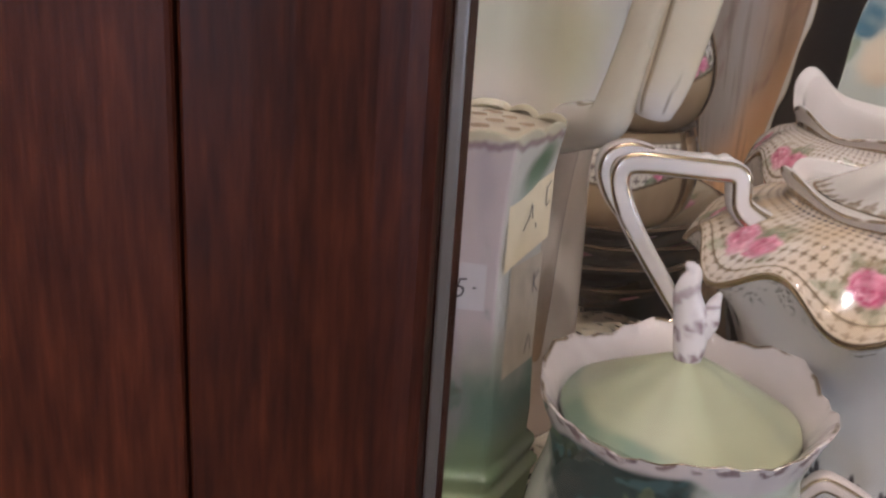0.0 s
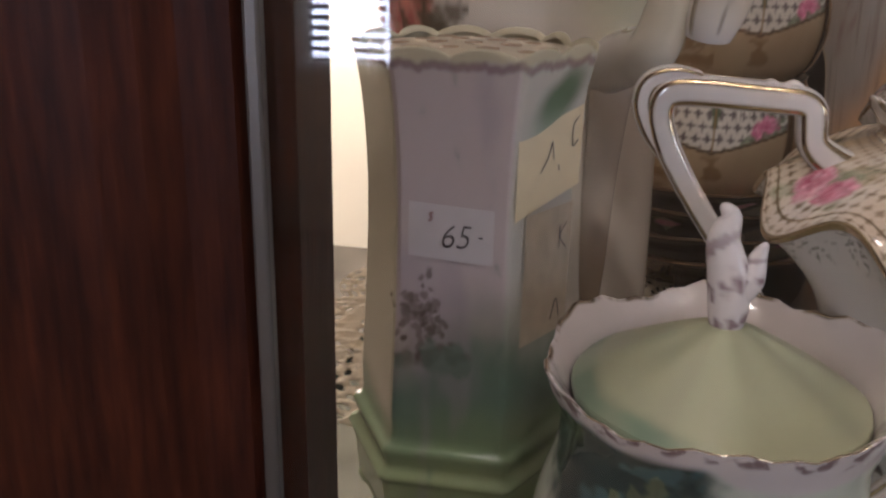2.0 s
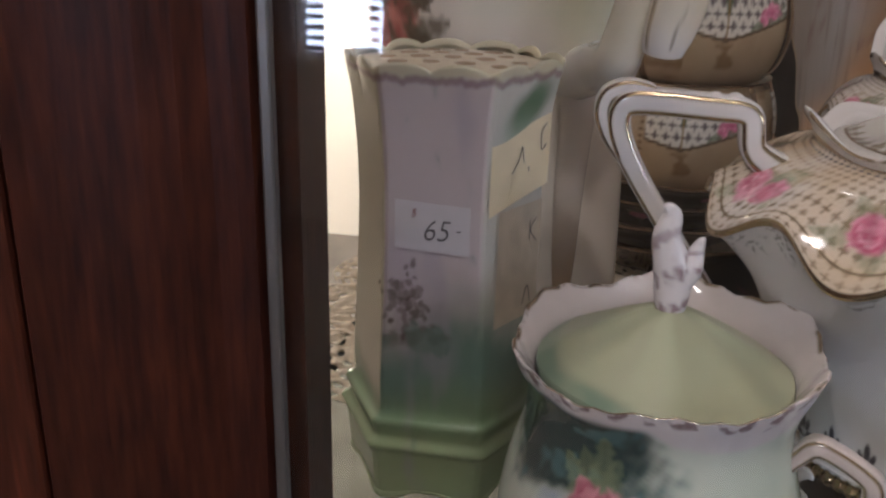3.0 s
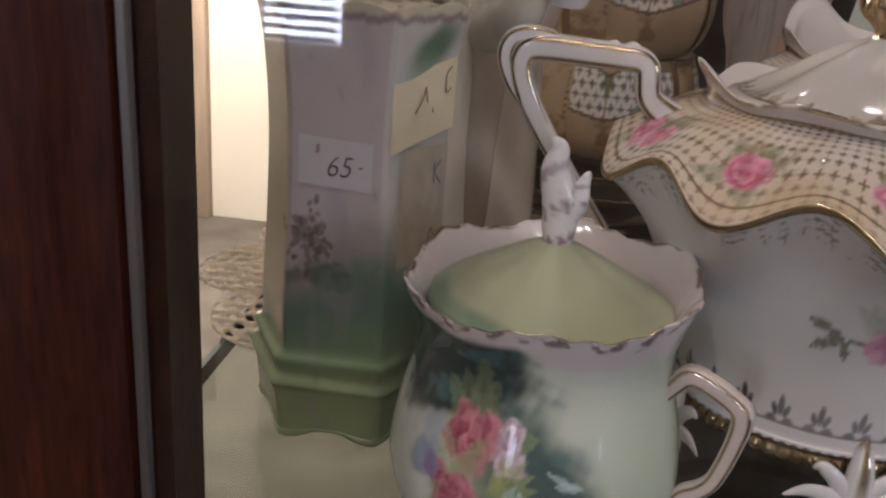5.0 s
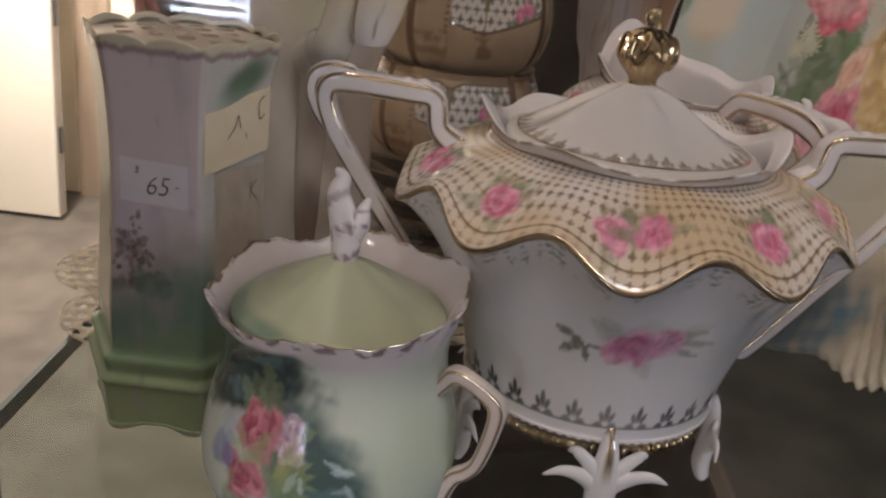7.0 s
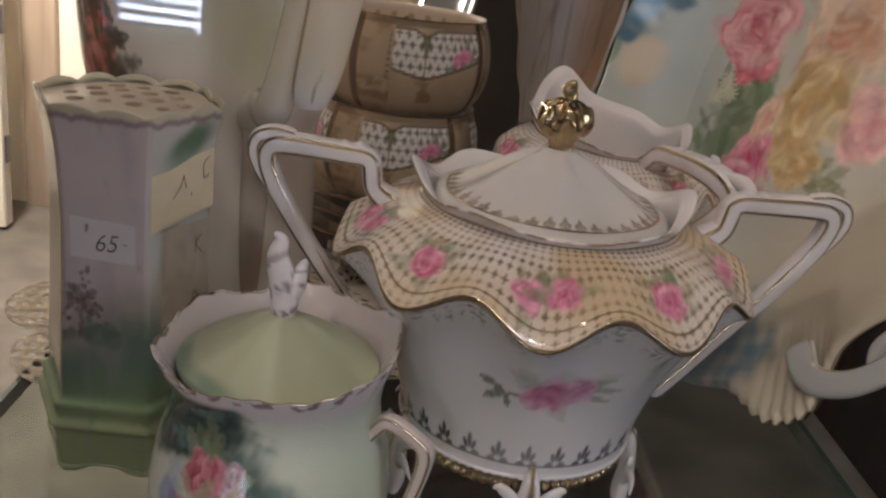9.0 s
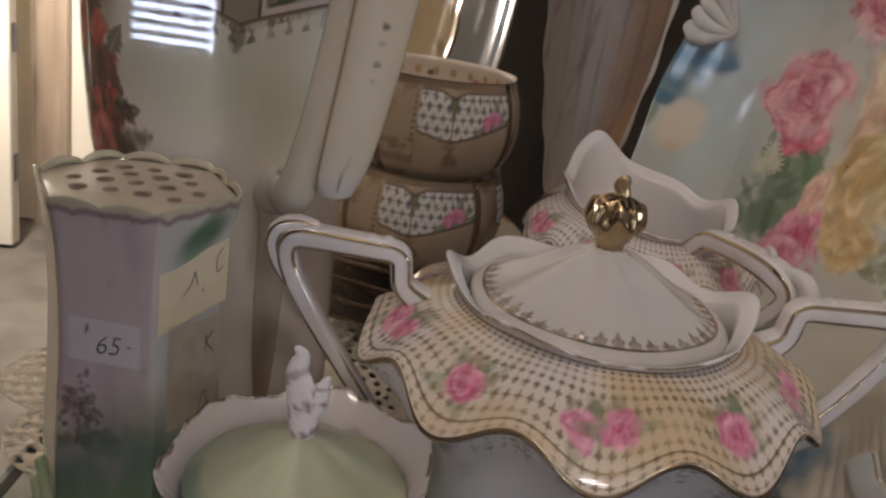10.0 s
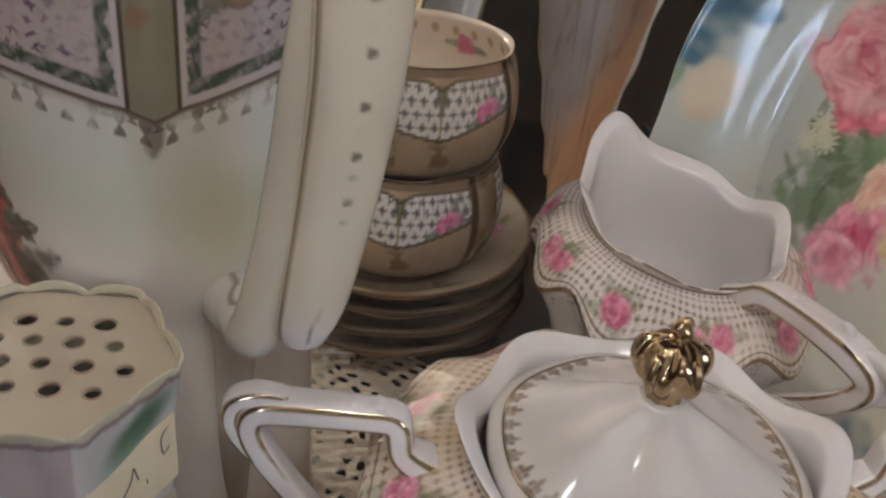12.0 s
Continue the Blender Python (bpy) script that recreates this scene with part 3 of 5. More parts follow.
# ---- covered mustard pot ----
def mustard_pot():
    ob = thing("mustard_pot", "small green and white covered porcelain mustard pot with pink roses", "mustard pot", (0.0662, 0.2045, SHELF))
    prof = [(0.010, 0.0015), (0.026, 0.0), (0.0285, 0.001), (0.0315, 0.004), (0.0360, 0.012), (0.0376, 0.022), (0.0358, 0.035), (0.0326, 0.047), (0.0318, 0.055), (0.0332, 0.062), (0.0360, 0.0695),
            (0.0362, 0.0702), (0.0355, 0.0703), (0.0322, 0.0665), (0.0304, 0.0625), (0.0296, 0.055), (0.0296, 0.045)]
    R, Z, T = turned(prof, 340, 560)
    up = sstep(0.055, 0.0695, Z)
    ser = np.abs(((T * 26 / np.pi) % 2) - 1)
    Zn = Z + up * (0.0014 * np.cos(6 * T + 0.6) + 0.0009 * ser * sstep(0.066, 0.070, Z) - 0.0016 * np.cos(T) + 0.0020 * np.sin(T))
    Rn = R * (1 + up * (0.025 * np.cos(6 * T + 0.6) + 0.008 * ser))
    pts = place_round(Rn, Zn, T)
    a, h = T * 0.037, Z
    i = np.arange(340)[:, None] * np.ones((1, 560))
    lipi = float(np.argmax(spline(prof, 340)[:, 1]))
    outside = i < lipi
    n1 = fbm(a * 110, h * 110, 21)
    n2 = fbm(a * 420, h * 420, 22)
    base = np.zeros((*Z.shape, 3)) + rgb(208, 212, 198)
    base = mix(base, rgb(206, 214, 212), sstep(0.026, 0.006, h + 0.006 * n1))
    base = mix(base, rgb(172, 190, 150), sstep(0.0, 0.03, a) * sstep(0.070, 0.03, h) * 0.35)
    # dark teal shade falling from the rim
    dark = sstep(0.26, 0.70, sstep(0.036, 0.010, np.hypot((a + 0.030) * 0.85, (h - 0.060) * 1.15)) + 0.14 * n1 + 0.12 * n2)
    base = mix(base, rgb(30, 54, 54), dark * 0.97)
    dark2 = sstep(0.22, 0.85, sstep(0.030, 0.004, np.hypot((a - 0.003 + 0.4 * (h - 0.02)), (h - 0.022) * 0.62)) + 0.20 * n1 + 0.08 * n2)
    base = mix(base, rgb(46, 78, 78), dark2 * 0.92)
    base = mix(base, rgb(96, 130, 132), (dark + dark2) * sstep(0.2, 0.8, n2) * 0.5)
    for px, pz, s, sd in ((-0.0155, 0.0395, 0.0095, 4), (-0.0190, 0.0262, 0.0075, 7), (-0.0250, 0.0300, 0.0040, 9)):
        base = spray(base, a - px, h - pz, s, sd, (0.26, 0.015, 0.06), (0.74, 0.34, 0.38), (0.26, 0.30, 0.16), 7, 0.4)
    for px, pz, s, sd in ((-0.0060, 0.0375, 0.0045, 15), (-0.0065, 0.0435, 0.0040, 19)):
        base = blossom(base, a - px, h - pz, s, (0.36, 0.22, 0.32), (0.74, 0.62, 0.66), sd)
    for k in range(9):
        base = leaf(base, a + 0.010, h - 0.0300, -1.3 + 0.3 * k, 0.012, 0.0018, rgb(128 + 5 * k, 150 + 3 * k, 112), 0.55)
    base = mix(base, rgb(120, 134, 176), sstep(1, 0.4, np.hypot((a + 0.028) / 0.007, (h - 0.032) / 0.009) + 0.3 * n2) * 0.7)
    rs = np.random.RandomState(33)
    for k in range(26):
        base = leaf(base, a - rs.uniform(-0.004, 0.012), h - rs.uniform(0.006, 0.034), rs.uniform(0, 6.28), rs.uniform(0.004, 0.010), rs.uniform(0.0008, 0.0016), rgb(190, 210, 214), rs.uniform(0.3, 0.7))
    base = mix(base, rgb(206, 220, 226), sstep(1.0, 0.2, np.hypot((a - 0.008) / 0.006, (h - 0.013) / 0.009) + 0.35 * n2) * 0.8)
    lip = sstep(0.0605, 0.0635, h + 0.0012 * n1 - 0.0040 * sstep(0.002, -0.008, a) * sstep(-0.05, -0.035, a))
    base = mix(base, rgb(214, 204, 204), np.where(outside, lip, 1.0))
    edge = sstep(0.0672, 0.0690, h + 0.0012 * n2) * outside
    base = mix(base, rgb(96, 62, 66), edge * sstep(-0.05, 0.5, fbm(a * 760, h * 760, 27)) * 0.8)
    gold = sstep(13, 7, np.abs(i - lipi)) * sstep(-0.5, 0.1, fbm(a * 300, h * 0, 5)) * 0.8
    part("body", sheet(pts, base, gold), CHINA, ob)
    # lid
    prof = [(0.0302, 0.0625), (0.0300, 0.0640), (0.0288, 0.0650), (0.022, 0.0690), (0.013, 0.0740), (0.0065, 0.0775), (0.0030, 0.0786), (0.0002, 0.0787)]
    R, Z, T = turned(prof, 90, 240)
    pts = place_round(R, Z + 0.0003 * np.cos(8 * T) * sstep(0.002, 0.015, R), T)
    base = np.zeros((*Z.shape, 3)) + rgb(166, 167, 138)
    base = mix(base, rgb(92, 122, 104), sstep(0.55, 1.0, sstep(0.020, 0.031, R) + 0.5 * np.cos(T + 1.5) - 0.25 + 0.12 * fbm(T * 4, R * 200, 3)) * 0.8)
    base = mix(base, rgb(206, 212, 178), sstep(0.2, 0.9, np.cos(T * 4 + 0.7)) * 0.2)
    base = mix(base, rgb(150, 156, 132), sstep(0.0, 0.8, fbm(T * 3, R * 180, 12)) * 0.45)
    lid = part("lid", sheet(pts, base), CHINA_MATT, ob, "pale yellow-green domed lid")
    spots = lambda L, A: mix(np.zeros((*L.shape, 3)) + rgb(216, 208, 208), rgb(112, 78, 88), sstep(0.1, 0.7, fbm(L * 26 + A, A * 5, 14)) * 0.8 * sstep(1.0, 0.4, L))
    fin = [tube([(0, 0, 0.0775), (0.0, 0, 0.083), (-0.0006, 0, 0.089), (-0.0026, 0, 0.096), (-0.0020, 0, 0.1015), (-0.0040, 0, 0.1040)], [0.0034, 0.0042, 0.0044, 0.0034, 0.0022, 0.0007], [0.0030, 0.0032, 0.0030, 0.0024, 0.0015, 0.0006], 60, 22, (0, 1, 0), spots),
           tube([(0.001, 0, 0.083), (0.0034, -0.0004, 0.0885), (0.0044, 0, 0.0935), (0.0056, 0, 0.0968)], [0.002, 0.0028, 0.0018, 0.0006], [0.002, 0.0022, 0.0014, 0.0005], 40, 18, (0, 1, 0), spots)]
    part("finial", joined(fin), CHINA, lid, "white speckled leaf-shaped finial")
    # angular handle
    gl = lambda L, A: np.clip(sum(sstep(0.28, 0.15, np.abs(A - q)) for q in (1.02, 2.12, 4.16, 5.26)), 0, 1) * 0.9
    pk = lambda L, A: np.zeros((*L.shape, 3)) + rgb(206, 192, 186)
    d = (0.94, -0.34)
    P = lambda r, z: (r * d[0], r * d[1], z)
    part("handle", joined([tube([P(0.029, 0.0430), P(0.0335, 0.0500), P(0.0365, 0.0535), P(0.0405, 0.0530), P(0.0470, 0.0500), P(0.0497, 0.0470), P(0.0492, 0.0400), P(0.0465, 0.0290), P(0.0435, 0.0245), P(0.0400, 0.0215), P(0.0372, 0.0150), P(0.0345, 0.004)],
                               [0.0018, 0.0022, 0.0026, 0.0024, 0.0024, 0.0027, 0.0023, 0.0021, 0.0022, 0.0024, 0.0026, 0.0018], [0.0018, 0.0020, 0.0024, 0.0022, 0.0022, 0.0026, 0.0022, 0.0020, 0.0022, 0.0022, 0.0022, 0.0014], 130, 40, (0.34, 0.94, 0), pk, gl, boxy=0.6)]), CHINA, ob, "white angular handle with gilt line")
    return ob


mustard_pot()


# ---- the lattice set: sugar bowl and creamer ----
def set_body(scale_x, scale_y, spout, seed, bouquets, front_rose):
    """The white body with lattice shoulder shared by sugar bowl and creamer."""
    key = [(0.006, 0.0290), (0.030, 0.0275), (0.0405, 0.0290), (0.0420, 0.0305), (0.0415, 0.0325), (0.0440, 0.045), (0.0485, 0.060), (0.0565, 0.078), (0.0655, 0.0905),
           (0.0688, 0.0935), (0.0682, 0.0955), (0.0630, 0.0995), (0.0540, 0.1055), (0.0470, 0.1082), (0.0430, 0.1098), (0.0430, 0.1118), (0.0450, 0.1146), (0.0442, 0.1152), (0.0415, 0.1130), (0.0396, 0.1100), (0.0400, 0.100), (0.040, 0.075), (0.034, 0.050), (0.008, 0.042)]
    rows, cols = (330, 800) if spout is None else (270, 640)
    R, Z, T = turned(key, rows, cols)
    line = spline(key, rows)
    arc = np.concatenate([[0], np.cumsum(np.hypot(*np.diff(line, axis=0).T))])[:, None] * np.ones((1, cols))
    s = np.linspace(0, len(key) - 1, rows)[:, None] * np.ones((1, cols))     # knot number along the profile
    lip = np.exp(-((s - 9.3) / 2.2) ** 2)
    wave = np.cos(10 * (T + 0.1))
    Zn = Z - lip * 0.0048 * wave
    Rn = R * (1 + lip * 0.028 * wave)
    rim = sstep(13.5, 16.5, s) * sstep(20.5, 18.5, s)
    if spout:
        Rn = Rn * (1 - 0.09 * lip)
    six = 0.5 - 0.5 * np.cos(6 * T)
    side = np.sin(T) ** 2
    Zn = Zn + rim * ((0.0014 + 0.0044 * side) * (1.2 * six - 0.2) + 0.0020 * side - 0.0028)
    Rn = Rn * (1 + rim * ((0.045 if spout else 0.075) * six - 0.02))
    if spout:
        d = np.exp(-((((T - spout[0] + np.pi) % (2 * np.pi)) - np.pi) / spout[1]) ** 2)
        Zn = Zn + rim * d * spout[2] * (1 + 0.12 * np.cos(9 * T))
        Rn = Rn * (1 + rim * d * spout[3])
    pts = place_round(Rn, Zn, T, scale_x, scale_y)
    a = T * 0.056
    col = np.zeros((rows, cols, 3)) + WHITE
    n1 = fbm(a * 120, Z * 120, seed)
    # lattice of stars over the shoulder
    sh = sstep(9.65, 9.85, s) * sstep(14.6, 14.3, s)
    col = mix(col, rgb(200, 176, 144), sh * np.clip(0.7 + 0.45 * n1, 0.1, 1) * (1.0 if spout is None else 0.35))
    cells_h = (s - 9.6) / (14.5 - 9.6) * 10.5
    star = lattice(T / (2 * np.pi) * 120, cells_h, 0.35)
    col = mix(col, rgb(108, 88, 62), star * sh * np.clip(0.78 + 0.3 * fbm(T * 7, s * 2, 17), 0.25, 0.95))
    col = mix(col, rgb(84, 84, 96), star * sstep(13.2, 13.7, s) * sh * 0.8)
    # pairs of roses on the shoulder, one group to each wave
    hh = arc - np.interp(11.5, s[:, 0], arc[:, 0])
    rs = np.random.RandomState(seed)
    big = 1.0 if spout is None else 1.15
    for k in range(10):
        c = k * 2 * np.pi / 10 - 0.1
        d = ((T - c + np.pi) % (2 * np.pi)) - np.pi
        m = d * 0.058
        col = mix(col, rgb(126, 116, 78), sstep(1.0, 0.2, np.hypot((m - 0.001) / 0.012, (hh - 0.0035) / 0.0065) + 0.45 * fbm(m * 900, hh * 900, k)) * 0.75 * sh)
        if k % 2 == 0:
            col = spray(col, m + 0.0046, hh + 0.0006, 0.0056 * big, k, (0.40, 0.03, 0.11), (0.80, 0.46, 0.54), n=3, strength=0.5)
            col = spray(col, m - 0.0046, hh - 0.0004, 0.0056 * big, k + 3, (0.40, 0.03, 0.11), (0.78, 0.40, 0.50), n=3, strength=0.5)
        else:
            col = spray(col, m, hh, 0.0062 * big, k, (0.40, 0.03, 0.11), (0.78, 0.40, 0.50), n=4, strength=0.5)
    # lace beneath the lip, border of lilies above the foot
    lace = sstep(7.55, 7.75, s + 0.12 * np.sin(60 * T)) * lattice(T / (2 * np.pi) * 120 + 0.25 * np.sin(s * 40), (arc + 0.0012 * np.sin(33 * T)) / 0.0026, 0.42)
    under = (s < 9.0)
    col = mix(col, rgb(122, 118, 110), lace * under * 0.85 * sstep(-0.25, 0.3, fbm(T * 40, s * 6, 6)))
    u = (T / (2 * np.pi) * 28)
    x = u - np.round(u)
    y = (Z - 0.0388) / 0.0066
    xs = np.abs(x)
    lily = np.minimum(np.hypot(x / 0.085, (y - 0.25) / 0.50), np.minimum(np.hypot((xs - 0.15 - 0.16 * y) / 0.085, (y - 0.02) / 0.30), np.hypot((xs - 0.22) / 0.16, (y + 0.42) / 0.13)))
    low = (s > 3.5) & (s < 7)
    col = mix(col, rgb(64, 54, 60), sstep(1.25, 0.7, lily) * low * np.clip(0.85 + 0.3 * n1, 0.3, 0.95))
    col = mix(col, rgb(120, 112, 104), sstep(0.0007, 0.0002, np.abs(Z - 0.0352)) * low * 0.9)
    if front_rose:
        for c in (0.03, np.pi):
            d = (((T - c + np.pi) % (2 * np.pi)) - np.pi) * 0.050
            hz = (Z - 0.0660)
            ok = (s < 8.5)
            was = col
            for g, L, w in ((2.75, 0.0100, 0.0020), (3.75, 0.0085, 0.0021), (4.9, 0.0065, 0.0014), (0.1, 0.0110, 0.0007)):
                col = leaf(col, d + 0.0130, hz + 0.0010, g, L, w, rgb(92, 94, 66), 0.8)
            for g, L, w in ((0.50, 0.0150, 0.0018), (0.15, 0.0175, 0.0017), (-0.25, 0.0150, 0.0015)):
                col = leaf(col, d - 0.0060, hz - 0.0010, g, L, w, rgb(132, 130, 108), 0.6)
            col = spray(col, d, hz, 0.0085, seed + 2, (0.36, 0.03, 0.13), (0.74, 0.42, 0.54), (0.30, 0.30, 0.22), 3, 0.4)
            col = spray(col, d - 0.0080, hz - 0.0015, 0.0060, seed + 5, (0.42, 0.16, 0.24), (0.70, 0.44, 0.54), (0.30, 0.30, 0.22), 2, 0.3)
            blur = np.hypot(d / 0.010, (hz + 0.0004) / 0.0062) + 0.25 * fbm(d * 500, hz * 500, 23)
            col = mix(col, (0.50, 0.17, 0.27), sstep(1.0, 0.1, blur) * 0.5)
            col = np.where(ok[..., None], col, was)
    gold = sstep(0.62, 0.46, np.abs(s - 9.25)) + 0.8 * sstep(0.07, 0.03, np.abs(s - 10.55)) + 0.85 * sstep(0.30, 0.18, np.abs(s - 14.6)) + 0.85 * sstep(0.5, 0.3, np.abs(s - 16.2)) * sstep(-0.7, 0.2, fbm(T * 9, s * 0, 8))
    gold = gold + 0.85 * sstep(0.25, 0.1, np.abs(s - 2.6)) * sstep(-0.4, 0.2, np.sin(T * 90))
    return sheet(pts, col, np.clip(gold, 0, 1) * 0.92)


def spur_handle(sgn, pts, group_up, thick=1.0):
    """Angular white handle with gilt lines, and a curled thumb-piece."""
    pk = lambda L, A: mix(np.zeros((*L.shape, 3)) + WHITE, rgb(196, 178, 160), sstep(0.2, 0.8, fbm(L * 9, A, 3)) * 0.3)
    gl = lambda L, A: np.clip(sum(sstep(0.30, 0.17, np.abs(A - q)) for q in (1.02, 2.12, 4.16, 5.26)), 0, 1) * sstep(-1.0, -0.5, fbm(L * 14, A, 5)) * 0.95
    n = len(pts)
    w = np.interp(np.linspace(0, 1, n), [0, 0.12, 0.3, 0.5, 0.62, 0.85, 1], [0.0046, 0.0034, 0.0034, 0.0037, 0.0033, 0.0027, 0.0024]) * thick
    h = w * 1.20
    return tube(pts, w, h, 170, 44, group_up, pk, gl, boxy=0.55)


def sugar_bowl():
    ob = thing("sugar_bowl", "white two-handled covered porcelain sugar bowl with rose lattice and gilt edges", "sugar bowl", (0.1460, 0.2465, SHELF))
    part("body", set_body(1.0, 1.0, None, 31, 10, True), CHINA, ob, "white body with gilt waved lip, star lattice and pink roses")
    # lid
    prof = [(0.0390, 0.1090), (0.0388, 0.1108), (0.0370, 0.1122), (0.0330, 0.1132), (0.0260, 0.1166), (0.0170, 0.1222), (0.0100, 0.1262), (0.0062, 0.1282), (0.0050, 0.1290), (0.0002, 0.1292)]
    R, Z, T = turned(prof, 120, 400)
    fl = sstep(0.004, 0.012, R) * sstep(0.0365, 0.030, R)
    pts = place_round(R * (1 + 0.012 * np.cos(6 * T) * sstep(0.03, 0.037, R)), Z + 0.0012 * np.cos(6 * T) * fl, T)
    col = np.zeros((*Z.shape, 3)) + rgb(196, 190, 185)
    u = T / (2 * np.pi) * 40 + 0.12 * np.sin(7 * T)
    x = u - np.round(u)
    y = (R - 0.0330) / 0.0026
    lily = np.minimum(np.hypot(x / 0.15, (y + 0.2) / 0.75), np.minimum(np.hypot((np.abs(x) - 0.25) / 0.14, (y - 0.1) / 0.35), np.hypot(x / 0.42, (y - 0.55) / 0.2)))
    col = mix(col, rgb(104, 88, 66), sstep(1.15, 0.6, lily) * np.clip(0.75 + 0.4 * fbm(T * 11, R * 900, 13), 0.1, 0.9))
    gold = 0.8 * sstep(0.0006, 0.0002, np.abs(R - 0.0352)) + 0.15 * sstep(1.1, 0.7, lily)
    lid = part("lid", sheet(pts, col, gold), CHINA, ob, "white fluted lid with gilt border")
    # gilt knob with curled leaves
    gilt = lambda L, A: np.ones(L.shape)
    g2, z2, t2 = turned([(0.0052, 0.1280), (0.0048, 0.1300), (0.0056, 0.1318), (0.0082, 0.1350), (0.0092, 0.1385), (0.0084, 0.1420), (0.0058, 0.1448), (0.0020, 0.1462), (0.0002, 0.1463)], 70, 120)
    lump = 1 + 0.10 * np.cos(5 * t2 + 260 * z2) * sstep(0.130, 0.134, z2) + 0.05 * np.cos(9 * t2 - 300 * z2)
    knob = [sheet(place_round(g2 * lump, z2, t2), None, np.ones(g2.shape))]
    for k in range(5):
        f = k * 2 * np.pi / 5 + 0.4
        c, s = np.sin(f), -np.cos(f)
        knob.append(tube([(0.0072 * c, 0.0072 * s, 0.1335), (0.0094 * c, 0.0094 * s, 0.1375), (0.0084 * c, 0.0084 * s, 0.1420), (0.0064 * c, 0.0064 * s, 0.1416), (0.0066 * c, 0.0066 * s, 0.1392)], [0.0012, 0.002, 0.0019, 0.0014, 0.0008], [0.001, 0.0016, 0.0016, 0.0012, 0.0007], 40, 12, (-s, c, 0.1), gold=gilt))
    knob.append(tube([(0, 0, 0.1440), (0.0008, 0, 0.1470), (-0.0012, -0.0006, 0.1490), (0.0008, -0.0010, 0.1506), (0.0018, -0.0008, 0.1488)], [0.0034, 0.0026, 0.0020, 0.0016, 0.0009], [0.0030, 0.0024, 0.0018, 0.0014, 0.0008], 50, 14, (0, 1, 0), gold=gilt))
    me = joined(knob)
    me.transform(Matrix.Translation((0, 0, 0.1285)) @ Matrix.Diagonal((0.86, 0.86, 0.97, 1)) @ Matrix.Translation((0, 0, -0.1285)))
    part("knob", me, CHINA, lid, "gilt leaf-curled knob")
    for sgn in (-1, 1):
        X = lambda x, z, y=0.0: (sgn * x, y, z)
        main = spur_handle(sgn, [X(0.0490, 0.1020), X(0.0545, 0.1048), X(0.0588, 0.1085), X(0.0600, 0.1140), X(0.0606, 0.1166), X(0.0630, 0.1182), X(0.0680, 0.1186), X(0.0760, 0.1190), X(0.0850, 0.1194), X(0.0915, 0.1190), X(0.0940, 0.1166), X(0.0940, 0.1120), X(0.0910, 0.1045), X(0.0845, 0.0938), X(0.0755, 0.0808), X(0.0660, 0.0675), X(0.0570, 0.0545), X(0.0480, 0.0425)], (0, 1, 0), 1.0)
        pk = lambda L, A: np.zeros((*L.shape, 3)) + WHITE
        edged = lambda L, A: np.clip(sum(sstep(0.30, 0.17, np.abs(A - q)) for q in (1.02, 2.12, 4.16, 5.26)), 0, 1) * 0.95
        curl = tube([X(0.0850, 0.1222), X(0.0920, 0.1228), X(0.0972, 0.1208), X(0.0986, 0.1160), X(0.0966, 0.1102), X(0.0930, 0.1045), X(0.0885, 0.0985)], [0.0016, 0.0024, 0.0026, 0.0025, 0.0023, 0.0018, 0.0008], [0.0026, 0.0032, 0.0034, 0.0034, 0.0032, 0.0026, 0.0014], 70, 32, (0, 1, 0), pk, edged, boxy=0.6)
        ridge = [tube([X(x - 0.0026, 0.1208), X(x, 0.1219), X(x + 0.0030, 0.1208)], [0.0006, 0.0010, 0.0005], [0.0026, 0.0030, 0.0020], 16, 12, (0, 1, 0), pk) for x in (0.0650, 0.0700, 0.0815)]
        part("handle", joined([main, curl] + ridge), CHINA, ob, "white spurred handle with gilt lines")
    # beaded gilt ring, and leaf-shaped feet
    th = np.linspace(-np.pi, np.pi, 900, endpoint=False)
    s = np.linspace(0, 2 * np.pi, 14)
    T, S = np.meshgrid(th, s)
    rr = 0.0016 * (0.75 + 0.45 * np.abs(np.sin(T * 36)))
    ring = np.stack([(0.0392 + rr * np.cos(S)) * np.sin(T), -(0.0392 + rr * np.cos(S)) * np.cos(T), 0.0262 + rr * 1.3 * np.sin(S)], -1)
    part("bead_ring", sheet(ring, None, np.ones(T.shape)), CHINA, ob, "gilt beaded ring under the body")
    pk = lambda L, A: np.zeros((*L.shape, 3)) + WHITE
    for k in range(5):
        f = k * 2 * np.pi / 5 + 0.06
        m = Matrix.Rotation(f, 4, "Z")
        bits = [tube([(0, -0.0405, 0.0360), (0, -0.0430, 0.0290), (0, -0.0435, 0.018), (0, -0.0430, 0.008), (0, -0.0450, 0.0016)], [0.0008, 0.0030, 0.0048, 0.0048, 0.0038], [0.0012, 0.0024, 0.0032, 0.0032, 0.0022], 40, 18, (0, 1, 0), pk, lambda L, A: np.maximum(sstep(0.16, 0.04, L), sstep(0.4, 0.2, np.abs(np.abs(A - np.pi) - 1.57)) * sstep(0.55, 0.3, L)) * 0.8)]
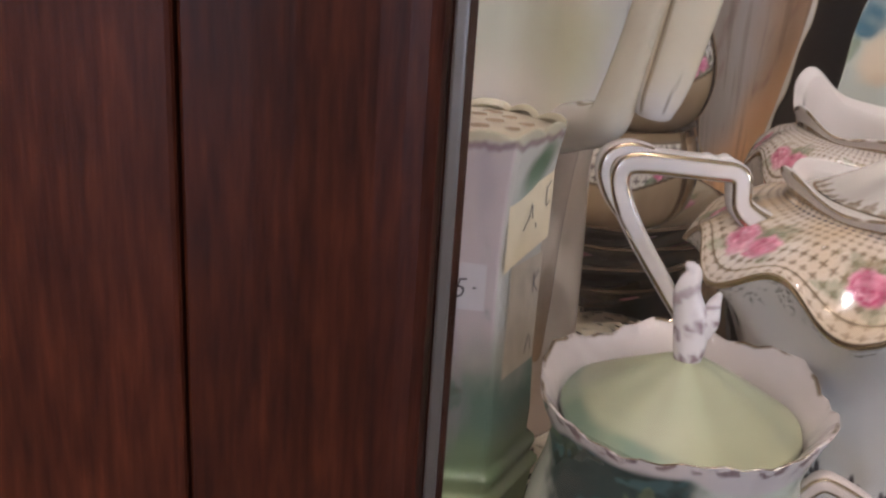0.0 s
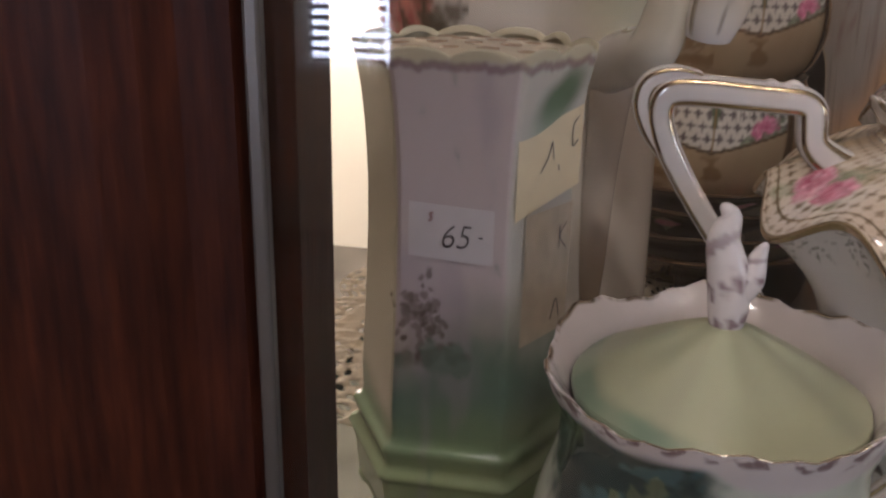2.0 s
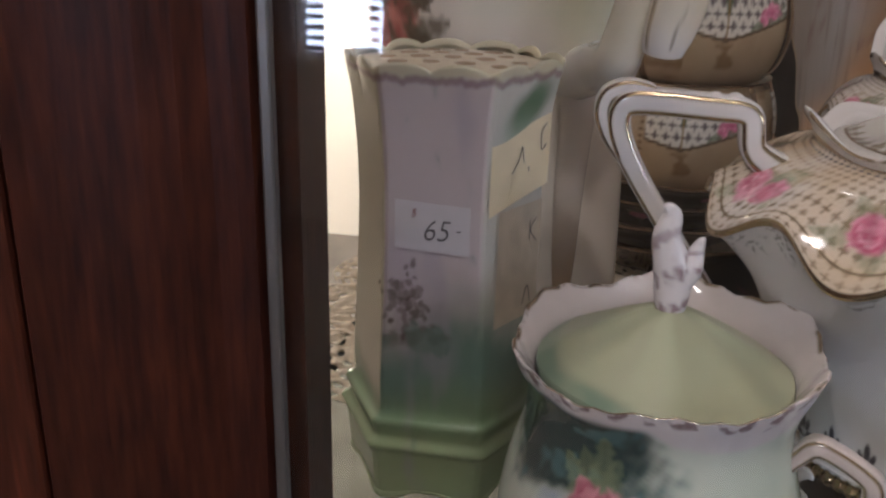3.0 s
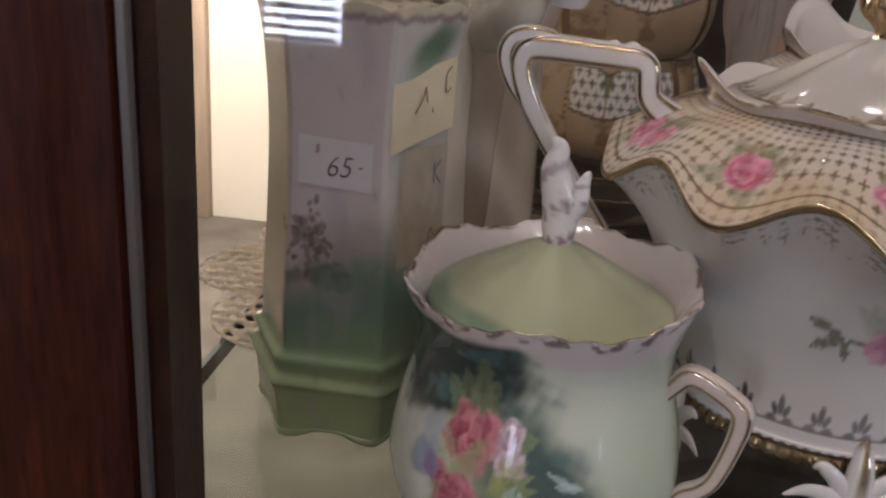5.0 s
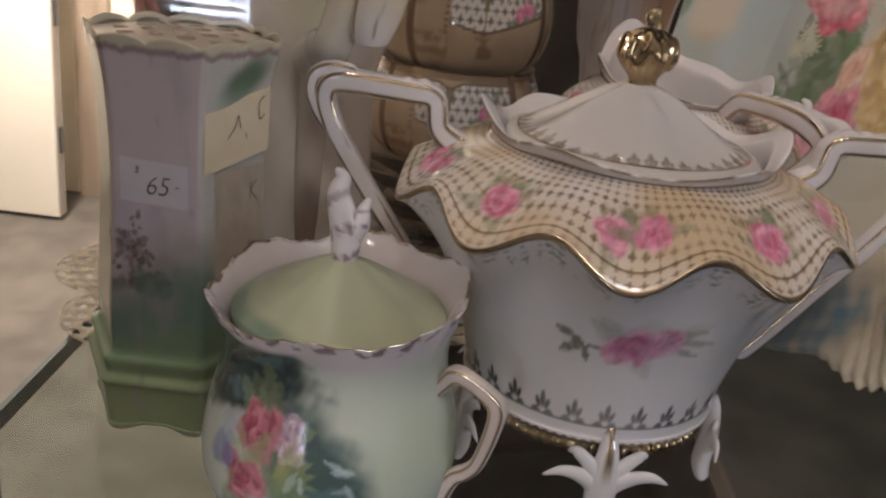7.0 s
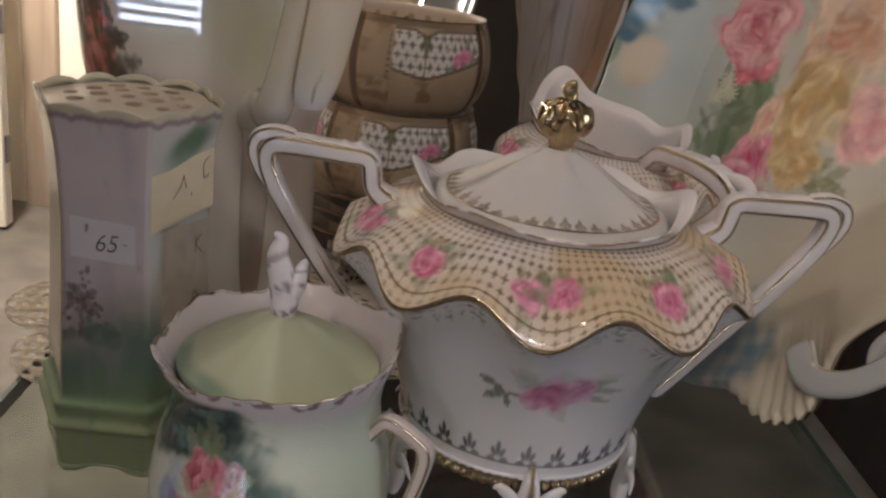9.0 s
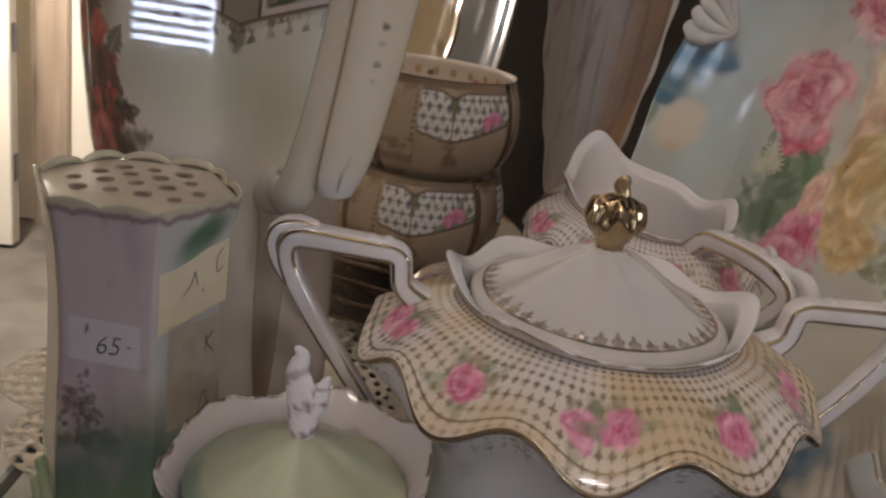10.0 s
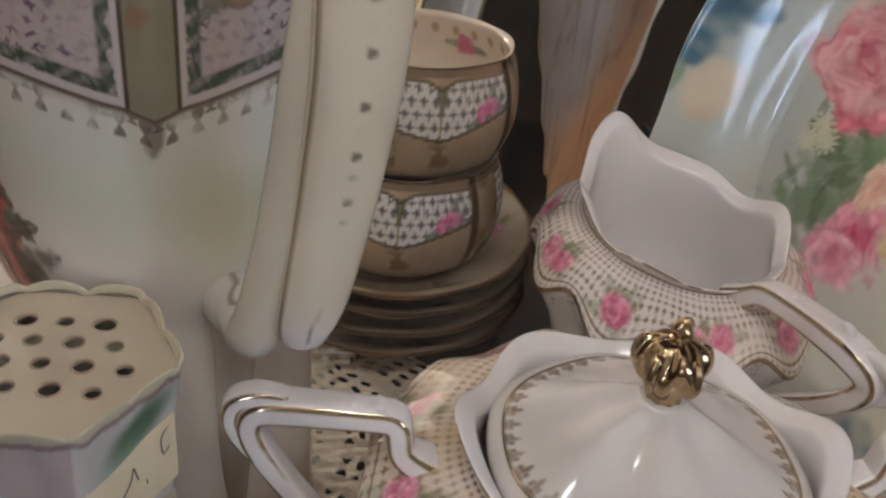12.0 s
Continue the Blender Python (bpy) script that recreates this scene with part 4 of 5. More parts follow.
        for sg in (-1, 1):
            bits.append(tube([(0, -0.0425, 0.012), (sg * 0.006, -0.0445, 0.0190), (sg * 0.013, -0.0455, 0.0215), (sg * 0.0190, -0.0455, 0.0195)], [0.0028, 0.0026, 0.0018, 0.0004], [0.0018, 0.0016, 0.0011, 0.0003], 30, 14, (0, 1, 0), pk))
            bits.append(tube([(0, -0.0425, 0.012), (sg * 0.0045, -0.0440, 0.0225), (sg * 0.0095, -0.0440, 0.0275), (sg * 0.0120, -0.0430, 0.0268)], [0.0026, 0.0024, 0.0018, 0.0005], [0.0018, 0.0016, 0.0012, 0.0004], 30, 14, (0, 1, 0), pk))
        me = joined(bits)
        me.transform(m)
        part("foot", me, CHINA, ob, "white leaf-shaped foot with gilt tip")
    return ob


sugar_bowl()


def creamer():
    ob = thing("creamer", "white porcelain cream jug with rose lattice, gilt edges and broad spout", "cream jug", (0.1870, 0.3680, SHELF))
    part("body", set_body(0.82, 1.08, (-2.70, 0.62, 0.0165, 0.12), 57, 10, True), CHINA, ob, "white body with star lattice and pink roses")
    C = np.array((0.1870, 0.3680, SHELF))
    P = lambda x, y, z: tuple(np.array((x, y, z)) - C)
    path = [P(0.197, 0.330, 0.179), P(0.1985, 0.3210, 0.1860), P(0.2005, 0.3145, 0.1910), P(0.2050, 0.3050, 0.1920), P(0.2095, 0.2945, 0.1922), P(0.2150, 0.2850, 0.1905), P(0.2190, 0.2795, 0.1860), P(0.2180, 0.2815, 0.1790), P(0.2130, 0.2900, 0.1690), P(0.206, 0.306, 0.155), P(0.200, 0.319, 0.140)]
    main = spur_handle(1, path, (0.9, 0.42, 0), 1.22)
    pk = lambda L, A: np.zeros((*L.shape, 3)) + WHITE
    curl = [tube([P(0.2125, 0.2895, 0.1930), P(0.2125, 0.2885, 0.1970), P(0.2108, 0.2905, 0.1985)], [0.0018, 0.0016, 0.0007], [0.0018, 0.0016, 0.0007], 24, 14, (0.9, 0.42, 0), pk),
            tube([P(0.2150, 0.2850, 0.1930), P(0.2200, 0.2770, 0.1925), P(0.2225, 0.2735, 0.1870), P(0.2200, 0.2775, 0.1800)], [0.0016, 0.0026, 0.0028, 0.0012], [0.002, 0.0032, 0.0032, 0.0014], 40, 28, (0.9, 0.42, 0), pk, boxy=0.7)]
    for k in range(4):
        x, y = 0.2030 + 0.0022 * k, 0.3085 - 0.0046 * k
        curl.append(tube([P(x, y, 0.1935), P(x + 0.0008, y - 0.0018, 0.1957), P(x + 0.0016, y - 0.0034, 0.1938)], [0.0008, 0.0012, 0.0006], [0.0014, 0.0020, 0.0010], 14, 12, (0.9, 0.42, 0), pk))
    part("handle", joined([main] + curl), CHINA, ob, "white spurred handle with gilt lines")
    for k in range(5):
        f = k * 2 * np.pi / 5 + 0.06
        me = tube([(0, -0.0365, 0.034), (0, -0.0400, 0.022), (0, -0.0400, 0.008), (0, -0.0420, 0.0016)], [0.0014, 0.0046, 0.0046, 0.0030], [0.0012, 0.003, 0.003, 0.0016], 40, 18, (0, 1, 0), pk)
        me.transform(Matrix.Diagonal((0.82, 1.08, 1, 1)) @ Matrix.Rotation(f, 4, "Z"))
        part("foot", me, CHINA, ob)
    return ob


creamer()


# ---- tall chocolate pot ----
def chocolate_pot():
    ob = thing("chocolate_pot", "tall pale green porcelain chocolate pot with rose panels and strap handle", "chocolate pot", (0.0130, 0.3290, SHELF + 0.0016))
    prof = [(0.008, 0.002), (0.044, 0.0), (0.0470, 0.002), (0.0468, 0.010), (0.0462, 0.030), (0.0455, 0.060), (0.0446, 0.085), (0.0442, 0.100), (0.0450, 0.1080), (0.0474, 0.1155), (0.0492, 0.1250),
            (0.0508, 0.1400), (0.0524, 0.158), (0.0535, 0.180), (0.0538, 0.200), (0.0520, 0.222), (0.0465, 0.240), (0.0400, 0.250), (0.0330, 0.252), (0.0320, 0.254), (0.0282, 0.262), (0.0170, 0.270), (0.0004, 0.273)]
    rows, cols = 360, 820
    th = np.concatenate([np.linspace(-np.pi, -1.25, 90, endpoint=False), np.linspace(-1.25, 1.25, 640, endpoint=False), np.linspace(1.25, np.pi, 90, endpoint=False)])
    R, Z, T = turned(prof, rows, cols, th, (0.135, 0.215, 7.0))
    ribs = np.radians(14.5)
    d = ((T - ribs + np.pi / 6) % (np.pi / 3)) - np.pi / 6
    up = sstep(0.130, 0.18, Z) * sstep(0.25, 0.235, Z)
    Rn = R * (1 + 0.020 * np.exp(-(d / 0.07) ** 2) * up - 0.014 * np.exp(-((np.abs(d) - 0.13) / 0.05) ** 2) * up)
    pts = place_round(Rn, Z, T)
    a = T * 0.05
    n1 = fbm(a * 90, Z * 90, 41)
    n2 = fbm(a * 500, Z * 500, 42)
    col = np.zeros((rows, cols, 3)) + rgb(240, 232, 225)
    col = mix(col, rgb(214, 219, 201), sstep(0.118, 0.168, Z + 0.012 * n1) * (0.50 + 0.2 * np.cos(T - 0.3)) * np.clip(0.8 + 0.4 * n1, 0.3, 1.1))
    col = mix(col, rgb(196, 190, 130), sstep(0.10, 0.14, Z) * sstep(0.17, 0.145, Z) * sstep(0.25, 0.6, T) * sstep(1.0, 0.7, T) * 0.5)
    # tan foot and lower right flank: shade and brown reflections painted into the glaze colour
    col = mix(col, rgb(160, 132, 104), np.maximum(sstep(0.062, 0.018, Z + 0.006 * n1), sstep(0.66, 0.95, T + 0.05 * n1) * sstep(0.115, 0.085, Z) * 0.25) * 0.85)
    # warm flowers and leaves of the left side
    left = sstep(-0.46, -0.74, T + 0.10 * n1)
    col = mix(col, rgb(178, 150, 116), left * sstep(0.10, 0.13, Z) * 0.6)
    for (ta, tz, s, sd, dp, pl) in ((-0.70, 0.148, 0.0110, 12, (0.42, 0.05, 0.04), (0.72, 0.22, 0.15)), (-0.86, 0.163, 0.0130, 14, (0.42, 0.04, 0.04), (0.74, 0.24, 0.16)), (-0.76, 0.130, 0.0130, 16, (0.50, 0.05, 0.05), (0.86, 0.32, 0.25)), (-0.72, 0.108, 0.0160, 2, (0.50, 0.06, 0.05), (0.86, 0.32, 0.26)), (-0.90, 0.132, 0.015, 5, (0.42, 0.04, 0.04), (0.74, 0.22, 0.16)), (-0.82, 0.120, 0.014, 6, (0.52, 0.07, 0.06), (0.86, 0.34, 0.28)), (-1.7, 0.12, 0.02, 8, (0.45, 0.08, 0.06), (0.75, 0.4, 0.3))):
        col = spray(col, a - ta * 0.05, Z - tz, s, sd, dp, pl, (0.10, 0.075, 0.045), 5, 0.8)
    for (g, ta, tz) in ((1.9, -0.55, 0.098), (2.2, -0.50, 0.092), (2.0, -0.62, 0.112), (1.6, -0.70, 0.135)):
        col = leaf(col, a - ta * 0.05, Z - tz, g, 0.022, 0.003, rgb(92, 78, 58), 0.8)
    # panels with small flowers, bordered white and green
    zb = 0.172 + 0.0115 * np.abs(np.sin(1.5 * (T - ribs))) ** 0.9
    inp = Z - zb
    panel = sstep(0.0, 0.0008, inp)
    pc = np.zeros((rows, cols, 3)) + rgb(196, 182, 180)
    wa, wz = a + 0.0014 * fbm(a * 420, Z * 420, 47), Z + 0.0014 * fbm(a * 420, Z * 420, 48)
    dots = lattice(wa / 0.0040 + 0.5 * np.round(wz / 0.0036), wz / 0.0036, 0.30)
    pc = mix(pc, rgb(112, 84, 112), dots * np.clip(0.6 + 0.7 * fbm(a * 260, Z * 260, 49), 0.05, 0.95))
    pc = mix(pc, rgb(150, 142, 132), sstep(0.35, 0.7, fbm(a * 1100, Z * 1100, 50)) * 0.35)
    pc = mix(pc, rgb(196, 128, 142), sstep(0.1, 0.8, n1) * sstep(0.10, 0.55, -T) * 0.65)
    for ta, tz, s, sd in ((-0.35, 0.205, 0.009, 3), (-0.15, 0.215, 0.007, 4), (0.62, 0.205, 0.007, 6), (0.95, 0.21, 0.008, 9)):
        pc = spray(pc, a - ta * 0.05, Z - tz, s, sd, (0.42, 0.10, 0.18), (0.78, 0.46, 0.54), (0.12, 0.16, 0.09), 4, 0.7)
    for ta in (0.62, 0.62 + np.pi / 3, -0.43):
        e = np.hypot((a - ta * 0.05) / 0.0072, (Z - 0.213) / 0.0150)
        pc = mix(pc, rgb(206, 196, 168), sstep(1.04, 0.96, e))
        pc = mix(pc, rgb(126, 100, 74), sstep(0.10, 0.05, np.abs(e - 1.0)) * 0.8)
    grn = np.maximum(sstep(0.0068, 0.0058, inp) * sstep(0.0022, 0.0032, inp + 0.0012 * fbm(a * 1500, Z * 1500, 51)), sstep(0.0105, 0.0095, np.abs(d) * 0.05) * sstep(0.0072, 0.0078, np.abs(d) * 0.05 + 0.0010 * fbm(a * 1500, Z * 1500, 52)))
    pc = mix(pc, rgb(54, 76, 52), grn * np.clip(0.8 + 0.35 * fbm(a * 1300, Z * 1300, 53), 0.2, 0.95))
    pc = mix(pc, rgb(208, 198, 196), sstep(0.0030, 0.0024, inp))
    pc = mix(pc, rgb(208, 198, 196), sstep(0.0074, 0.0068, np.abs(d) * 0.05))
    olive = sstep(0.0056, 0.0050, np.abs(d) * 0.05)
    pc = mix(pc, rgb(146, 142, 118), olive)
    pc = mix(pc, rgb(176, 150, 104), olive * sstep(0.1, 0.8, fbm(a * 200, Z * 60, 54)) * 0.6)
    pc = mix(pc, rgb(150, 108, 76), olive * sstep(1.0, 0.3, np.hypot((d * 0.05 + 0.002) / 0.004, (Z - 0.196) / 0.004) + 0.5 * n2) * 0.7)
    pc = mix(pc, rgb(86, 74, 62), sstep(0.0007, 0.0003, np.abs(np.abs(d) * 0.05 - 0.0053)))
    col = col * (1 - panel[..., None]) + pc * panel[..., None]
    col = mix(col, rgb(104, 80, 74), sstep(0.0009, 0.0004, np.abs(inp)))
    u = a / 0.0027 + 0.15 * n1
    k = np.round(u)
    x = u - k
    drop = -inp / (0.0050 + 0.0022 * np.cos(np.pi * k))
    wide = 0.46 * np.abs(np.sin(np.pi * np.clip(drop, 0, 1) ** 0.8 * 1.6)) + 0.10
    fr = sstep(1.15, 0.65, np.abs(x) / wide) * (drop > 0) * sstep(1.0, 0.9, drop)
    col = mix(col, rgb(104, 86, 74), fr * np.clip(0.55 + 0.6 * n2 + 0.4 * n1, 0.05, 0.85))
    col = mix(col, rgb(150, 144, 122), sstep(-0.0030, 0.0, inp) * (inp < 0) * 0.5)
    pend = sstep(1.0, 0.4, np.hypot(d * 0.05 / 0.0030, (Z - 0.168) / 0.0065) + 0.3 * n2)
    col = mix(col, rgb(100, 86, 72), pend * 0.75)
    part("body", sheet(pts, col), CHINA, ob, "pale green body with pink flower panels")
    # strap handle standing out from the body
    f = radians(35.6)
    e = (np.sin(f), -np.cos(f))
    P = lambda r, z, o=0.0: (r * e[0] - o * e[1], r * e[1] + o * e[0], z)
    iv = lambda L, A: mix(mix(np.zeros((*L.shape, 3)) + rgb(216, 204, 180), rgb(222, 216, 212), sstep(0.30, 0.03, L)), rgb(96, 78, 62), np.maximum(sstep(0.30, 0.18, np.hypot(((L * 46) % 1) - 0.5, (A - 1.75) / 0.36)) * sstep(0.33, 0.35, L) * np.clip(0.5 + 0.6 * np.sin(L * 131), 0.05, 0.85), 0.7 * sstep(0.07, 0.03, np.abs(A - 1.85 - 0.5 * (0.2 - L))) * sstep(0.05, 0.10, L) * sstep(0.25, 0.2, L)))
    gl = lambda L, A: sstep(0.12, 0.05, np.abs(A - 3.0)) * 0.7 * sstep(0.0, 0.1, L)
    strap = tube([P(0.0845, 0.1285), P(0.0860, 0.1340), P(0.0885, 0.145, 0.001), P(0.0935, 0.175, 0.003), P(0.0970, 0.205, 0.004), P(0.0950, 0.232, 0.003), P(0.0800, 0.247), P(0.0560, 0.243), P(0.0440, 0.236)], [0.0060, 0.0078, 0.0090, 0.0100, 0.0105, 0.0105, 0.0095, 0.008, 0.006], [0.0050, 0.006, 0.0062, 0.0064, 0.0064, 0.006, 0.006, 0.005, 0.004], 380, 56, (*e, 0), iv, gl)
    inner = tube([P(0.0905, 0.215, -0.004), P(0.0885, 0.190, -0.0045), P(0.0850, 0.165, -0.0055), P(0.0815, 0.148, -0.0065), P(0.0775, 0.133, -0.0075), P(0.0730, 0.1245, -0.0075), P(0.0600, 0.1210, -0.004), P(0.0400, 0.1150)], [0.002, 0.0040, 0.0046, 0.0050, 0.0056, 0.0064, 0.0080, 0.0090], [0.003, 0.0055, 0.0065, 0.0065, 0.0065, 0.0065, 0.0070, 0.0080], 110, 28, (*e, 0.2), lambda L, A: mix(np.zeros((*L.shape, 3)) + rgb(216, 206, 184), rgb(222, 216, 212), sstep(0.5, 0.9, L)), lambda L, A: sstep(0.16, 0.06, np.abs(A - 3.6)) * 0.6)
    # handle root takes the same painted tan shading lower down
    white = lambda L, A: mix(np.zeros((*L.shape, 3)) + rgb(216, 206, 200), rgb(160, 132, 104), sstep(0.45, 0.95, L))
    root = tube([P(0.0480, 0.1130), P(0.0470, 0.100), P(0.0455, 0.080), P(0.0450, 0.055), P(0.0446, 0.030)], [0.0075, 0.0062, 0.0055, 0.0048, 0.0030], [0.0040, 0.0036, 0.0034, 0.0028, 0.0020], 60, 24, (*e, 0), white)
    part("handle", joined([strap, inner, root]), CHINA, ob, "ivory strap handle with brown dots")
    g2, z2, t2 = turned([(0.0060, 0.2700), (0.0050, 0.276), (0.0090, 0.282), (0.0085, 0.289), (0.0004, 0.293)], 40, 60)
    part("knob", sheet(place_round(g2, z2, t2), None, np.ones(g2.shape)), CHINA, ob, "gilt knob of the lid")
    return ob


chocolate_pot()


# ---- teacups and saucers ----
def teacup_mesh():
    prof = [(0.006, 0.003), (0.0225, 0.0), (0.0245, 0.0012), (0.0262, 0.0034), (0.0350, 0.0070), (0.0425, 0.0150), (0.0462, 0.0270), (0.0466, 0.0380), (0.0448, 0.0490), (0.0416, 0.0585), (0.0422, 0.0600), (0.0412, 0.0600), (0.0400, 0.0575), (0.0430, 0.0480), (0.0448, 0.036), (0.0420, 0.023), (0.034, 0.012), (0.005, 0.008)]
    rows, cols = 170, 420
    R, Z, T = turned(prof, rows, cols)
    s = np.linspace(0, len(prof) - 1, rows)[:, None] * np.ones((1, cols))
    out = s < 10.3
    pts = place_round(R * (1 + 0.010 * np.cos(8 * T) * sstep(4, 8, s) * sstep(12, 10, s)), Z, T)
    a = T * 0.045
    n1 = fbm(a * 110, Z * 110, 61)
    phi = ((T + 0.75) % (np.pi / 2)) - 0.75
    col = np.zeros((rows, cols, 3)) + rgb(104, 78, 54)
    # tan ground under the panels and on the narrow field, with brown sprays
    tan = sstep(0.74, 0.70, phi) * sstep(0.0030, 0.0050, Z)
    col = mix(col, rgb(168, 148, 120), tan * np.clip(0.85 + 0.3 * n1, 0.3, 1))
    twig = sstep(0.30, 0.65, fbm(a * 520, Z * 520, 63, 3) - 5.0 * np.abs(phi) * (phi > -0.36) + 0.6) * sstep(0.031, 0.026, Z) * sstep(0.014, 0.018, Z)
    col = mix(col, rgb(112, 84, 50), twig * tan * 0.7)
    col = mix(col, rgb(122, 92, 60), sstep(0.25, 0.7, fbm(a * 260, Z * 300, 64)) * tan * (phi < -0.40) * 0.6)
    bot = 0.0300 + np.where(phi < 0, 0.0110 * -phi, 0.0135 * phi)
    top = 0.0552 - 0.0032 * np.exp(-(phi / 0.10) ** 2)
    pan = sstep(0.0, 0.0006, Z - bot) * sstep(top, top - 0.0006, Z) * sstep(-0.365, -0.355, phi) * sstep(0.725, 0.715, phi)
    pc = np.zeros((rows, cols, 3)) + rgb(214, 210, 204)
    da, dz = a + 0.0005 * n1, Z + 0.0005 * fbm(a * 300, Z * 300, 65)
    pc = mix(pc, rgb(86, 76, 84), lattice(da / 0.0046 + 0.5 * np.round(dz / 0.0052), dz / 0.0052, 0.40) * 0.9)
    pc = mix(pc, rgb(112, 108, 104), sstep(0.35, 0.15, np.abs(((a / 0.0030) % 1) - 0.5)) * sstep(0.0440, 0.0475, Z + 0.002 * np.sin(a * 900)) * (phi > 0.16) * (np.round(a / 0.0030) % 2) * 0.6)
    green = np.abs(phi) * 0.045 / (0.0005 + 0.20 * np.clip(Z - 0.0400, 0, 1))
    pc = mix(pc, rgb(70, 88, 58), sstep(1.1, 0.6, green + 0.2 * n1) * 0.9)
    pc = mix(pc, rgb(150, 118, 70), sstep(0.0007, 0.0003, np.abs(phi) * 0.045) * 0.8)
    for c, h0, sd in ((0.42, 0.0405, 2), (0.52, 0.0430, 5)):
        pc = spray(pc, (phi - c) * 0.045, Z - h0, 0.0048, sd, (0.46, 0.05, 0.18), (0.78, 0.36, 0.50), (0.12, 0.16, 0.10), 4, 0.8)
    col = col * (1 - pan[..., None]) + pc * pan[..., None]
    beads = lattice((phi + 0.40) / 0.075, Z / 0.0032, 0.30) * (np.abs(phi + 0.40) < 0.036) * sstep(0.026, 0.028, Z) * sstep(0.055, 0.053, Z)
    col = mix(col, rgb(92, 66, 40), beads * 0.9)
    ins = np.zeros((rows, cols, 3)) + rgb(228, 214, 196)
    u = T / (2 * np.pi) * 26
    x = u - np.round(u)
    mo = np.hypot(x / 0.25, (Z - 0.0520) / 0.0035)
    ins = mix(ins, rgb(176, 140, 92), sstep(1.0, 0.5, mo) * 0.8)
    ins = spray(ins, (T - 2.3) * 0.042, Z - 0.045, 0.006, 3, n=3)
    col = np.where(out[..., None], col, ins)
    edge = np.minimum(np.abs(Z - bot), np.abs(Z - top))
    gold = sstep(0.80, 0.45, np.abs(s - 9.9)) + 0.8 * sstep(0.0009, 0.0004, edge) * out * sstep(-0.37, -0.36, phi) * sstep(0.73, 0.72, phi) + 0.6 * (out & (phi > 0.73)) + 0.5 * (out & (Z < 0.0035)) + 0.5 * (out & (Z > 0.0560))
    return sheet(pts, col, np.clip(gold, 0, 1) * 0.85)


def teacup(place, turn, label):
    ob = thing("teacup", label, "teacup", place, "stacked teacups")
    ob.rotation_euler, ob.scale = (0, 0, turn), (1.0, 1.0, 0.94)
    if not CUP:
        CUP.append(teacup_mesh())
        CUP.append(tube([(0.041, 0, 0.050), (0.052, 0, 0.054), (0.061, 0, 0.044), (0.058, 0, 0.028), (0.042, 0, 0.020)], [0.002, 0.0028, 0.003, 0.0028, 0.002], [0.002, 0.0024, 0.0026, 0.0024, 0.002], 70, 18, (0, 1, 0), None, lambda L, A: np.ones(L.shape) * 0.8))
        CUP[1].transform(Matrix.Rotation(radians(80), 4, "Z"))
    part("bowl", CUP[0], LUSTRE, ob)
    part("handle", CUP[1], LUSTRE, ob, "gilt loop handle")
    return ob


CUP = []
CX, CY = 0.0870, 0.4520
teacup((CX, CY, SHELF + 0.0416), radians(-1), "brown lustre porcelain teacup with rose panels, on stacked saucers")
teacup((CX + 0.001, CY, SHELF + 0.0902), radians(14), "brown lustre porcelain teacup with rose panels, stacked in another cup")


def saucer_mesh():
    prof = [(0.005, 0.002), (0.024, 0.0), (0.0260, 0.001), (0.0300, 0.0030), (0.0420, 0.0105), (0.0540, 0.0185), (0.0625, 0.0232), (0.0640, 0.0246), (0.0628, 0.0250), (0.0560, 0.0222), (0.0440, 0.0145), (0.0300, 0.0072), (0.0260, 0.0060), (0.0002, 0.0058)]
    R, Z, T = turned(prof, 84, 320)
    s = np.linspace(0, 13, 84)[:, None] * np.ones((1, 320))
    pts = place_round(R * (1 + 0.014 * np.cos(9 * T) * sstep(0.045, 0.062, R)), Z, T)
    a, r = T * 0.05, R
    n1 = fbm(pts[..., 0] * 90, pts[..., 1] * 90, 71)
    col = np.zeros((84, 320, 3)) + rgb(176, 156, 128)
    col = mix(col, rgb(198, 184, 160), sstep(-0.3, 0.6, n1) * 0.7)
    col = mix(col, rgb(112, 84, 58), sstep(0.0605, 0.0628, R + 0.0010 * np.cos(9 * T)))
    col = mix(col, rgb(120, 92, 66), sstep(0.0006, 0.0002, np.abs(R - 0.0262 - 0.0006 * np.cos(5 * T))) * 0.8)
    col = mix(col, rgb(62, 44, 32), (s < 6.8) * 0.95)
    for k in range(5):
        c = k * 1.2566 + 0.3
        d = ((T - c + np.pi) % (2 * np.pi)) - np.pi
        col = spray(col, d * 0.05, R - 0.047, 0.0052, k, (0.40, 0.10, 0.16), (0.70, 0.36, 0.42), (0.22, 0.22, 0.12), 5, 0.7)
    gold = sstep(0.8, 0.4, np.abs(s - 7.4)) * 0.8
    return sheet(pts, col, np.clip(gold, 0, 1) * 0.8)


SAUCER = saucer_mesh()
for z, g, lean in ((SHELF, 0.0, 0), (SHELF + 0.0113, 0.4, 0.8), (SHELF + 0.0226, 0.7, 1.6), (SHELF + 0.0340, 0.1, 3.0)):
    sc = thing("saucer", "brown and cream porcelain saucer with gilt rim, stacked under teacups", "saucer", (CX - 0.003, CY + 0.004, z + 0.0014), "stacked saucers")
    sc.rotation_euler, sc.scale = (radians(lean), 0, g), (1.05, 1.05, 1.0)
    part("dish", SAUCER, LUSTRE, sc)


